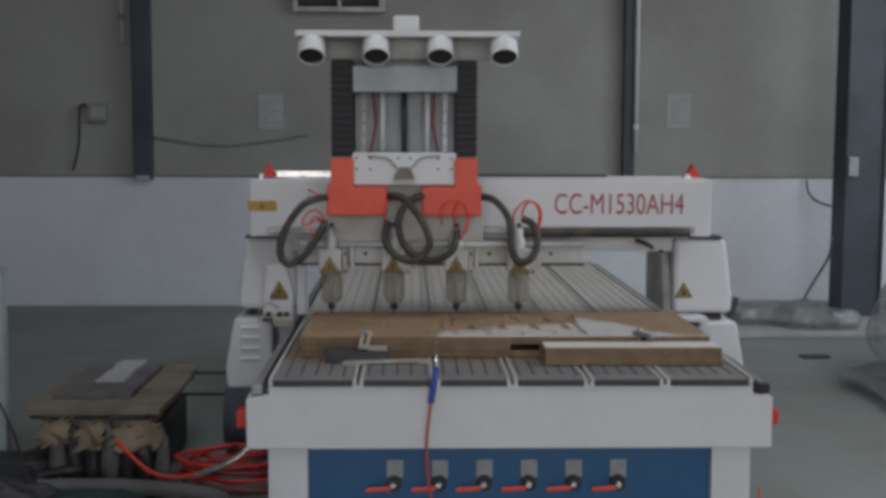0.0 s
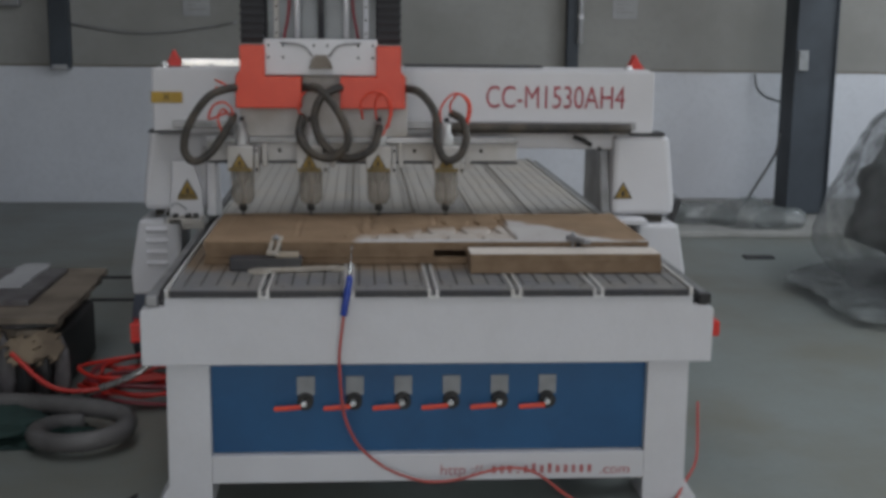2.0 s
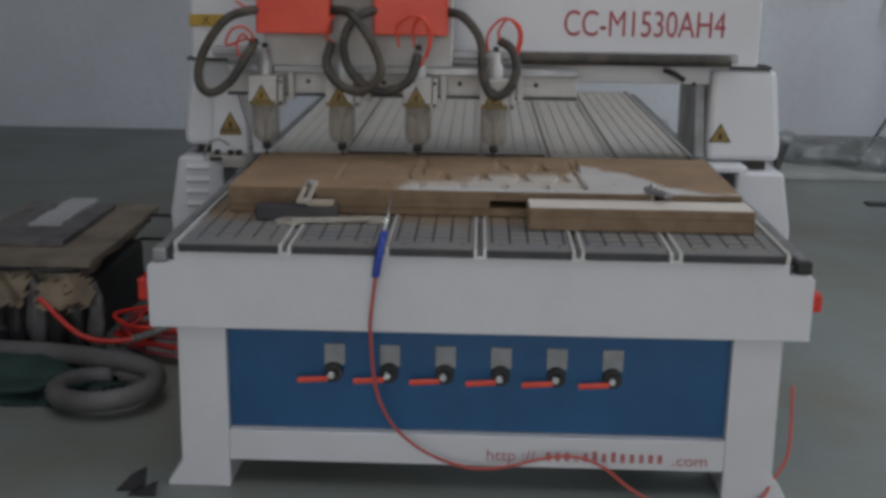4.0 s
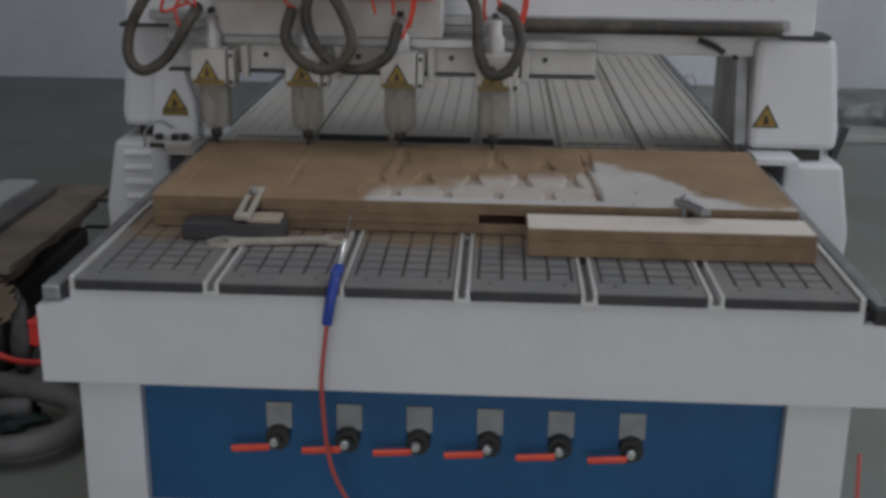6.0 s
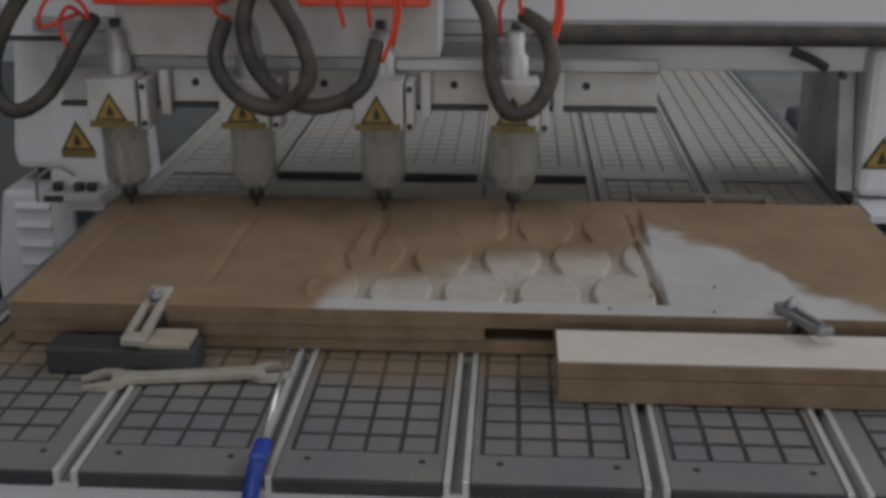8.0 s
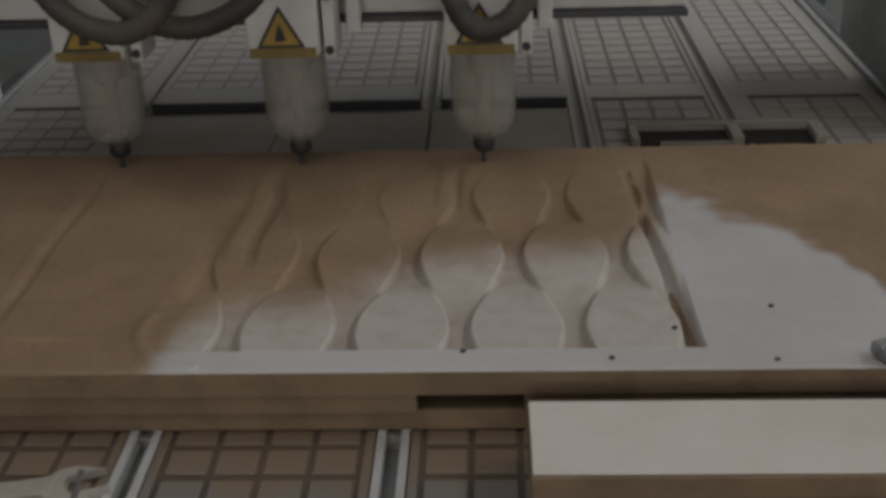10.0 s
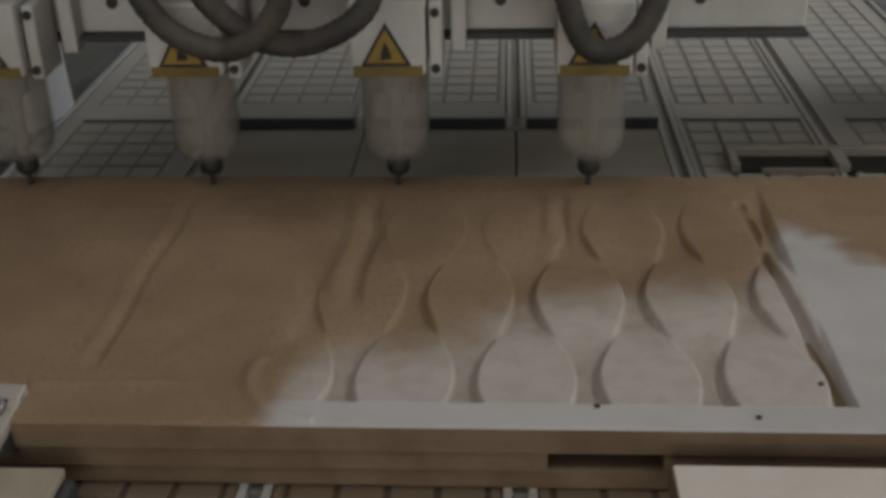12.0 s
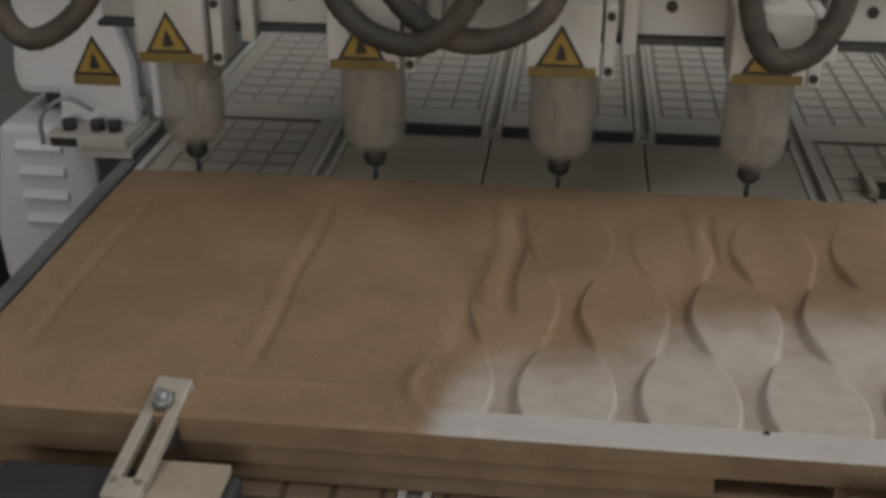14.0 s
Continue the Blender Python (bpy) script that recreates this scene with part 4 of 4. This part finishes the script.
    for x in (-0.955, 0.93):
        base = part("beacon", prism(bmesh.new(), [(x - 0.035, 1.363), (x + 0.045, 1.363), (x + 0.02, 1.395), (x + 0.0, 1.43), (x - 0.015, 1.395)], "y", 1.27, 1.33, r=0.004), RED, ob, "red plastic beacon")
        # bright dome added to stand for the highlight on the red beacon
        part("highlight_dome", spun(bmesh.new(), [(0.018, 0.0), (0.02, 0.012), (0.012, 0.028), (0.0, 0.032)], (x - 0.03, 1.25, 1.3535), n=14), CHROME, base, "bright dome added as the beacon's highlight")
    for o in ob.children:
        o.location += Vector((-0.02, 0.0, 0.0))
    return ob


# ---- the head carriage ----
HEADS = (-0.699, -0.438, -0.177, 0.084)


def carriage():
    ob = thing("spindle_carriage", "four-spindle carriage with orange-red covers and hoses", "spindle unit", at=(-0.35, 1.1, 1.1))
    # lower bar that carries the four heads
    part("head_bar", block(-0.8, 0.4, 1.02, 1.1, 1.012, 1.082, r=0.003), DUSTWHITE, ob)
    part("bar_rail", block(-0.8, 0.4, 1.0, 1.03, 1.0825, 1.107, r=0.003), GREYMETAL, ob)
    part("bar_lip", block(-0.8, 0.4, 1.0, 1.04, 1.004, 1.0115, r=0.001), BAR, ob)
    part("back_plate", block(-0.67, -0.03, 1.0, 1.16, 1.108, 1.34, r=0.004), DUSTWHITE, ob)
    # covers
    for s in (-1, 1):
        c = -0.36
        X = lambda v: c + s * v
        out = [(X(0.318), 1.222), (X(0.316), 1.34), (X(0.3), 1.36), (X(0.3), 1.455), (X(0.207), 1.455), (X(0.207), 1.34), (X(0.072), 1.34), (X(0.072), 1.222)]
        if s > 0:
            out = out[::-1]
        part("cover", prism(bmesh.new(), out, "y", 0.9, 0.995, r=0.004), ORANGE, ob, "orange-red sheet metal cover")
        part("bellows_column", block(min(X(0.21), X(0.3)), max(X(0.21), X(0.3)), 0.98, 1.16, 1.461, 1.86, r=0.006), BELLOWS, ob, "black dust bellows")
        for i in range(13):
            a, b = sorted((X(0.207), X(0.303)))
            part("bellows_fold", block(a, b, 0.974, 1.16, 1.475 + i * 0.029, 1.49 + i * 0.029, r=0.003), BELLOWS, ob)
    # upright slide between the covers
    part("slide_back", block(-0.565, -0.15, 1.06, 1.09, 1.34, 1.86, r=0.002), SLIDEGREY, ob)
    part("slide_head", block(-0.57, -0.145, 0.93, 1.06, 1.725, 1.83, r=0.004), SLIDEGREY, ob)
    part("slide_bracket", block(-0.565, -0.53, 0.94, 1.06, 1.831, 1.855, r=0.002), BAR, ob)
    part("slide_bracket", block(-0.185, -0.145, 0.94, 1.06, 1.831, 1.855, r=0.002), BAR, ob)
    for x in (-0.45, -0.265):
        # white colour stands in for the bright reflections on the chrome rods
        part("slide_rod", cyl(bmesh.new(), (x, 1.0, 1.48), (x, 1.0, 1.73), 0.011), WHITE, ob, "chrome slide rod, its reflection painted as white")
    part("lead_screw", cyl(bmesh.new(), (-0.36, 1.0, 1.48), (-0.36, 1.0, 1.73), 0.012), BAR, ob, "dark lead screw")
    for x in (-0.53, -0.19):
        r = part("slide_rail", block(x - 0.01, x + 0.01, 1.03, 1.059, 1.48, 1.73, r=0.002), (LOWWALL if x > -0.3 else DUSTWHITE), ob, "pale linear rail")
        for i in range(5):
            part("rail_hole", cyl(bmesh.new(), (x, 1.0295, 1.5 + i * 0.05), (x, 1.028, 1.5 + i * 0.05), 0.004, n=10), INK, r)
    for pts in ([(-0.49, 1.0, 1.73), (-0.48, 1.0, 1.6), (-0.5, 1.0, 1.48)], [(-0.235, 1.0, 1.73), (-0.24, 1.0, 1.6), (-0.22, 1.0, 1.48)]):
        part("air_line", tube(bmesh.new(), pts, 0.006, n=6), WINE, ob, "thin wine-red air line")
    plate = part("slide_plate", block(-0.572, -0.148, 0.93, 0.998, 1.345, 1.478, r=0.004), WHITE, ob)
    for x in (-0.555, -0.5, -0.385, -0.335, -0.22, -0.165):
        for z in (1.41, 1.455):
            if abs(x + 0.36) < 0.05 and z < 1.42:
                continue
            part("bolt_hole", cyl(bmesh.new(), (x, 0.9295, z), (x, 0.928, z), 0.005, n=10), INK, plate)
    part("motor_bracket", prism(bmesh.new(), [(-0.405, 1.37), (-0.315, 1.37), (-0.325, 1.395), (-0.34, 1.42), (-0.38, 1.42), (-0.395, 1.395)], "y", 0.9, 0.929, r=0.002), DUSTGREY, plate)
    for s in (-1, 1):
        part("bracket_wire", tube(bmesh.new(), [(-0.36 + s * 0.03, 0.925, 1.415), (-0.36 + s * 0.07, 0.925, 1.455), (-0.36 + s * 0.15, 0.925, 1.465)], 0.004, n=6), GREYMETAL, plate)
    # extraction bar on top
    part("hood_bar", block(-0.797, 0.107, 0.87, 1.1, 1.944, 1.968, r=0.003), WHITE, ob)
    part("hood_back", block(-0.77, 0.08, 1.085, 1.095, 1.862, 1.9435, r=0.002), DUSTWHITE, ob, "grey back plate of the hood")
    part("hood_post", block(-0.45, -0.27, 1.0, 1.08, 1.861, 1.9435, r=0.003), DUSTWHITE, ob)
    part("hood_motor", block(-0.405, -0.3, 0.9, 1.02, 1.969, 2.03, r=0.008), WHITE, ob)
    for x in (-0.7325, -0.4725, -0.2145, 0.0445):
        prof = [(0.053, 0.0), (0.056, 0.004), (0.056, 0.078), (0.053, 0.082), (0.053, 0.082), (0.05, 0.082), (0.047, 0.02), (0.05, 0.0)]
        bm = spun(bmesh.new(), prof, (0, 0, 0))
        bm.transform(Matrix.Translation((x, 0.9, 1.9)) @ Matrix.Rotation(radians(143), 4, "X") @ Matrix.Translation((0, 0, -0.035)))
        hood = part("suction_port", bm, WHITE, ob, "white round suction port")
        bm = cyl(bmesh.new(), (0, 0, 0.034), (0, 0, 0.04), 0.05)
        bm.transform(Matrix.Translation((x, 0.9, 1.9)) @ Matrix.Rotation(radians(143), 4, "X"))
        part("port_inside", bm, INK, hood)
    for o in ob.children:
        o.location += Vector((-0.0355, -0.024, 0.003))
    upper = set(ob.children)
    # heads
    for i, x in enumerate(HEADS):
        y = 0.975
        b = part("spindle_block", block(x - 0.05, x + 0.046, 0.915, 1.0, 1.02, 1.115, r=0.004), DUSTWHITE, ob)
        warning_sign("warning_triangle", x - 0.004, 0.914, 1.034, 0.032, b, BROWNYELLOW)
        part("label_foot", block(x - 0.046, x + 0.042, 0.912, 0.9148, 1.02, 1.033), LABELFOOT, b)
        part("clamp_strip", block(x + 0.05, x + 0.066, 0.93, 1.0, 1.012, 1.11, r=0.003), DUSTWHITE, b)
        for z in (1.025, 1.098):
            part("bolt", cyl(bmesh.new(), (x + 0.058, 0.9298, z), (x + 0.058, 0.926, z), 0.006, n=10), INK, b)
        part("bolt", cyl(bmesh.new(), (x + 0.14, 1.0195, 1.09), (x + 0.14, 1.016, 1.09), 0.008, n=12), INK, b)
        part("spacer", block(x + 0.075, x + 0.095, 0.985, 1.019, 1.03, 1.12, r=0.003), DUSTWHITE, b)
        part("motor_neck", spun(bmesh.new(), [(0.026, 1.115), (0.026, 1.155), (0.017, 1.165), (0.017, 1.2), (0.0, 1.202)], (x, y, 0), n=20), NECK, ob, "pale metal spindle motor neck")
        part("neck_cap", cyl(bmesh.new(), (x, y, 1.207), (x, y, 1.222), 0.01, n=10), BAR, ob)
        cup = part("dust_cup", spun(bmesh.new(), [(0.0455, 1.022), (0.0455, 0.922), (0.042, 0.903), (0.029, 0.888), (0.0265, 0.89), (0.04, 0.906), (0.0433, 0.923), (0.0433, 1.022)], (x, y, 0), n=28), CLEAR, ob, "clear plastic dust cup")
        part("spindle", spun(bmesh.new(), [(0.0, 1.018), (0.022, 1.016), (0.022, 0.98), (0.009, 0.97), (0.008, 0.885), (0.0, 0.885)], (x, y, 0), n=20), DUSTWHITE, ob, "pale dusty spindle nose")
        part("collet", spun(bmesh.new(), [(0.0, 0.889), (0.011, 0.888), (0.0155, 0.882), (0.016, 0.868), (0.011, 0.861), (0.0, 0.86)], (x, y, 0), n=20), BLACK, ob, "black collet nut")
        part("cutter", cyl(bmesh.new(), (x, y, 0.861), (x, y, 0.838), 0.0038, n=10), BAR, ob, "steel router cutter")
    # hoses
    hoses = (
        [(-0.7, 0.96, 1.31), (-0.745, 0.88, 1.312), (-0.82, 0.855, 1.28), (-0.89, 0.85, 1.18), (-0.91, 0.85, 1.09), (-0.875, 0.85, 1.045), (-0.81, 0.86, 1.08), (-0.745, 0.88, 1.18), (-0.735, 0.93, 1.21)],
        [(-0.48, 0.95, 1.315), (-0.41, 0.88, 1.31), (-0.34, 0.84, 1.23), (-0.305, 0.83, 1.15), (-0.315, 0.83, 1.1), (-0.37, 0.835, 1.06), (-0.44, 0.84, 1.08), (-0.485, 0.86, 1.14), (-0.475, 0.91, 1.21)],
        [(-0.31, 0.96, 1.315), (-0.35, 0.88, 1.315), (-0.405, 0.87, 1.28), (-0.43, 0.865, 1.21), (-0.41, 0.86, 1.13), (-0.35, 0.86, 1.07), (-0.28, 0.86, 1.06), (-0.21, 0.86, 1.1), (-0.185, 0.9, 1.18)],
        [(-0.11, 0.96, 1.315), (-0.04, 0.88, 1.305), (0.02, 0.86, 1.23), (0.03, 0.855, 1.12), (0.06, 0.85, 1.055), (0.11, 0.85, 1.065), (0.14, 0.86, 1.13), (0.125, 0.88, 1.2), (0.085, 0.92, 1.225)],
    )
    for p in hoses:
        part("hose", tube(bmesh.new(), [(a + 0.011, b, c + 0.02) for a, b, c in p], 0.0145, n=12, ribs=0.0012), HOSE, ob, "dusty black ribbed hose")
    lines = (
        [(-0.76, 0.92, 1.22), (-0.82, 0.88, 1.2), (-0.8, 0.87, 1.25), (-0.76, 0.88, 1.26), (-0.735, 0.9, 1.22), (-0.77, 0.9, 1.15), (-0.79, 0.9, 1.2), (-0.77, 0.9, 1.235), (-0.75, 0.93, 1.21)],
        [(-0.8, 0.95, 1.34), (-0.77, 0.9, 1.33), (-0.74, 0.92, 1.31), (-0.77, 0.93, 1.3), (-0.8, 0.94, 1.315)],
        [(-0.47, 0.93, 1.21), (-0.49, 0.9, 1.23), (-0.48, 0.89, 1.28), (-0.465, 0.92, 1.3)],
        [(-0.25, 0.91, 1.2), (-0.255, 0.89, 1.27), (-0.2, 0.87, 1.305), (-0.155, 0.87, 1.28), (-0.15, 0.87, 1.21), (-0.175, 0.88, 1.14)],
        [(-0.2, 0.91, 1.2), (-0.2, 0.89, 1.27), (-0.17, 0.875, 1.3), (-0.14, 0.87, 1.25), (-0.155, 0.88, 1.17)],
        [(0.045, 0.9, 1.19), (0.045, 0.88, 1.25), (0.09, 0.87, 1.3), (0.14, 0.87, 1.285), (0.155, 0.87, 1.24), (0.14, 0.87, 1.17)],
        [(0.085, 0.91, 1.22), (0.08, 0.89, 1.26), (0.11, 0.87, 1.3), (0.145, 0.87, 1.26), (0.14, 0.87, 1.19)],
    )
    for p in lines:
        part("air_line", tube(bmesh.new(), [(a + 0.011, b, c + 0.02) for a, b, c in p], 0.0042, n=8), REDLINE, ob, "thin orange-red air line")
    for o in set(ob.children) - upper:
        o.location += Vector((0.0, -0.024, -0.034))
    return ob


# ---- clutter beside the machine ----
def rough_slab(x0, x1, y0, y1, z0, z1, seed, jag=0.03):
    n = 9
    rim = []
    for (ax, ay), (bx, by) in (((x0, y0), (x1, y0)), ((x1, y0), (x1, y1)), ((x1, y1), (x0, y1)), ((x0, y1), (x0, y0))):
        for i in range(n):
            t = i / n
            w = jag * noise.noise(Vector((seed * 3.7 + ax * 5 + t * 6, ay * 5, seed)))
            rim.append((ax + (bx - ax) * t + w, ay + (by - ay) * t + w * 0.8))
    return prism(bmesh.new(), rim, "z", z0, z1)


def scrap_pile():
    ob = thing("scrap_pile", "pile of torn scrap boards on a draped crate", "scrap pile", at=(-1.7, 1.5, 0))
    part("crate", block(-1.9, -1.47, 1.14, 1.9, 0.0, 0.26, r=0.02), DARKBAG, ob, "crate draped in dark sheeting")
    for i in range(7):
        x = -1.88 + i * 0.075
        part("drape", lumpy(bmesh.new(), (x, 1.11, 0.13), (0.035, 0.03, 0.15), 21 + i, 3, 0.4), DARKBAG if i % 3 else FADEDSACK, ob)
    part("board", rough_slab(-2.02, -1.43, 1.08, 2.07, 0.345, 0.37, 2, 0.02), SCRAP, ob)
    part("board", rough_slab(-1.98, -1.46, 1.1, 2.0, 0.326, 0.342, 4, 0.05), DARKBAG, ob)
    part("board", rough_slab(-1.95, -1.48, 1.12, 1.98, 0.29, 0.315, 5, 0.06), SCRAP, ob)
    part("board", rough_slab(-1.92, -1.5, 1.14, 1.95, 0.262, 0.287, 6, 0.05), SCRAPPALE, ob)
    part("board", block(-1.95, -1.6, 1.28, 1.95, 0.372, 0.397, r=0.002), FADEDSACK, ob, "dark offcut on top")
    part("board", rough_slab(-1.81, -1.69, 1.5, 1.99, 0.398, 0.41, 7, 0.02), PAPER, ob, "pale sanded piece on top")
    for i, (x, w, z) in enumerate(((-1.88, 0.06, 0.27), (-1.73, 0.05, 0.25), (-1.56, 0.07, 0.235), (-1.47, 0.045, 0.26))):
        bm = rough_slab(x - w, x + w, -0.06, 0.06, 0.0, 0.012, 11 + i, 0.05)
        bm.transform(Matrix.Translation((0, 1.08, z)) @ Matrix.Rotation(radians(58), 4, "X"))
        part("torn_flake", bm, SCRAPPALE, ob, "torn board flake hanging down")
    heap = thing("red_hose_heap", "tangled heap of red air hoses on the floor", "hose heap", at=(-1.1, 1.2, 0))
    rng = random.Random(5)
    for i in range(9):
        pts, a0 = [], rng.uniform(0, 6)
        for k in range(9):
            a = a0 + k * 0.8
            rr = rng.uniform(0.12, 0.2)
            pts.append((-1.12 + 1.35 * rr * math.cos(a), 1.2 + rr * math.sin(a), 0.02 + 0.012 * i + rng.uniform(0, 0.03)))
        part("hose", tube(bmesh.new(), pts, 0.009, n=7, steps=5), (RED if i % 3 else WINE), heap)
    part("hose", tube(bmesh.new(), [(-1.6, 1.0, 0.25), (-1.45, 0.98, 0.12), (-1.3, 0.98, 0.1), (-1.15, 1.05, 0.13), (-1.0, 1.1, 0.2), (-0.94, 1.2, 0.35)], 0.01, n=8), RED, heap)
    part("hose", tube(bmesh.new(), [(-1.32, 1.0, 0.08), (-1.1, 1.0, 0.17), (-0.97, 1.05, 0.3), (-0.93, 1.2, 0.45)], 0.014, n=8), CHROME, heap, "clear braided hose")
    ring = thing("ribbed_hose_coil", "grey ribbed suction hose coiled on the floor", "hose", at=(-1.2, 0.72, 0))
    pts = [(-1.95, 0.93, 0.07), (-1.75, 0.91, 0.08), (-1.55, 0.87, 0.09), (-1.38, 0.83, 0.092)]
    for k in range(9):
        a = radians(75 - k * 42)
        pts.append((-1.25 + 0.165 * math.cos(a), 0.64 + 0.155 * math.sin(a), 0.085 - 0.006 * k))
    part("hose", tube(bmesh.new(), pts, 0.034, n=12, ribs=0.003), GREYHOSE, ring)
    part("end_cuff", cyl(bmesh.new(), pts[0], (pts[0][0] - 0.08, pts[0][1], pts[0][2]), 0.042), BLACK, ring, "black end cuff")
    net = thing("green_netting", "crumpled dark green netting on the floor", "netting", at=(-1.6, 0.75, 0))
    part("net", lumpy(bmesh.new(), (-1.62, 0.78, 0.02), (0.33, 0.2, 0.05), 31, 4, 0.7), GREENNET, net)
    for x, y in ((-2.0, 1.2), (-2.1, 0.9)):
        bag = thing("dark_bundle", "dark crumpled sheeting lying on the floor", "sheeting", "dark sheeting", at=(x, y, 0))
        part("sheet", lumpy(bmesh.new(), (x, y, 0.06), (0.24, 0.18, 0.1), x * 5, 4, 0.5), DARKBAG, bag)
    motor = thing("suction_motor", "dark cylindrical suction motor behind the scrap pile", "motor", at=(-1.1, 1.75, 0))
    bm = cyl(bmesh.new(), (-1.25, 1.8, 0.17), (-0.98, 1.8, 0.17), 0.165, n=28)
    part("body", bm, GREYBLUE, motor)
    for x in (-1.22, -1.02):
        part("foot", block(x - 0.02, x + 0.02, 1.68, 1.92, 0.0, 0.06, r=0.004), BAR, motor)
    for z, y in ((0.36, 1.9), (0.24, 1.95)):
        pipe = thing("side_rod", "thin dark rod running to the machine's side", "rod", at=(-1.15, y, z))
        part("rod", cyl(bmesh.new(), (-1.5, y, z), (-0.9, y, z), 0.007, n=8), BAR, pipe)
    flake = thing("card_scraps", "small dark folded card scraps on the floor", "scrap", at=(-0.98, 0.03, 0))
    bm = prism(bmesh.new(), [(-1.02, 0.0), (-0.94, 0.0), (-0.93, 0.07), (-0.97, 0.05)], "y", -0.02, 0.0)
    prism(bm, [(-0.98, 0.0), (-0.9, 0.0), (-0.89, 0.045)], "y", -0.05, -0.035)
    part("card", bm, DARKBAG, flake)


def side_cabinet():
    ob = thing("side_cabinet", "narrow pale grey-green sheet metal cabinet beside the scrap pile", "cabinet", at=(-2.45, 1.43, 0))
    part("body", block(-2.7, -2.205, 1.4, 1.47, 0.0, 0.93, r=0.006), CABINET, ob)
    part("top", block(-2.705, -2.2, 1.396, 1.474, 0.931, 0.95, r=0.004), CABINET, ob)
    wire = thing("floor_wire", "thin black wire leaning on the cabinet", "cable", at=(-2.1, 1.3, 0.0))
    part("wire", tube(bmesh.new(), [(-2.3, 1.385, 0.45), (-2.2, 1.38, 0.28), (-2.13, 1.36, 0.1), (-2.1, 1.25, 0.012), (-2.14, 1.1, 0.01)], 0.006, n=6), BLACK, wire)


# ---- build ----
hall()
wall_things()
bucket(1.25, 5.0)
drum(1.565, 4.72)
wrapped_machine()
side_cabinet()
BED = machine_bed()
workpiece()
offcut()
clamp(-0.513, 0.382, -3, "pale slotted hold-down clamp on the blank's edge")
clamp(0.515, 0.375, 24, "small grey hold-down clamp on the blank's corner", 0.75)
wrench()
earth_clip()
GANTRY = gantry()
CARRIAGE = carriage()
scrap_pile()
bed_panels(BED)


def motions():
    """The gantry runs along the bed, the carriage across it."""
    rows = ((0.0, 0.022, 0.0), (0.5, 0.0, 0.0), (1.0, -0.03, 0.0), (1.5, -0.004, 0.0), (2.0, 0.023, 0.0), (2.5, 0.011, 0.003), (3.0, -0.045, 0.0),
            (5.5, -0.034, 0.0), (6.0, -0.031, 0.0), (6.5, 0.02, 0.01), (7.0, 0.02, 0.025), (7.5, -0.022, -0.019), (8.0, -0.015, -0.04),
            (10.5, 0.021, 0.01), (11.0, 0.027, 0.03), (11.5, -0.013, -0.03), (12.0, 0.014, 0.007), (12.5, 0.038, 0.02), (13.0, 0.009, -0.033), (13.5, 0.0, -0.02), (14.0, 0.037, 0.05))
    g, c = GANTRY.location.copy(), CARRIAGE.location.copy()
    walk(GANTRY, [(t, pose(g.x, g.y + dy, g.z)) for t, dx, dy in rows])
    walk(CARRIAGE, [(t, pose(c.x + dx, c.y + dy, c.z)) for t, dx, dy in rows])


motions()
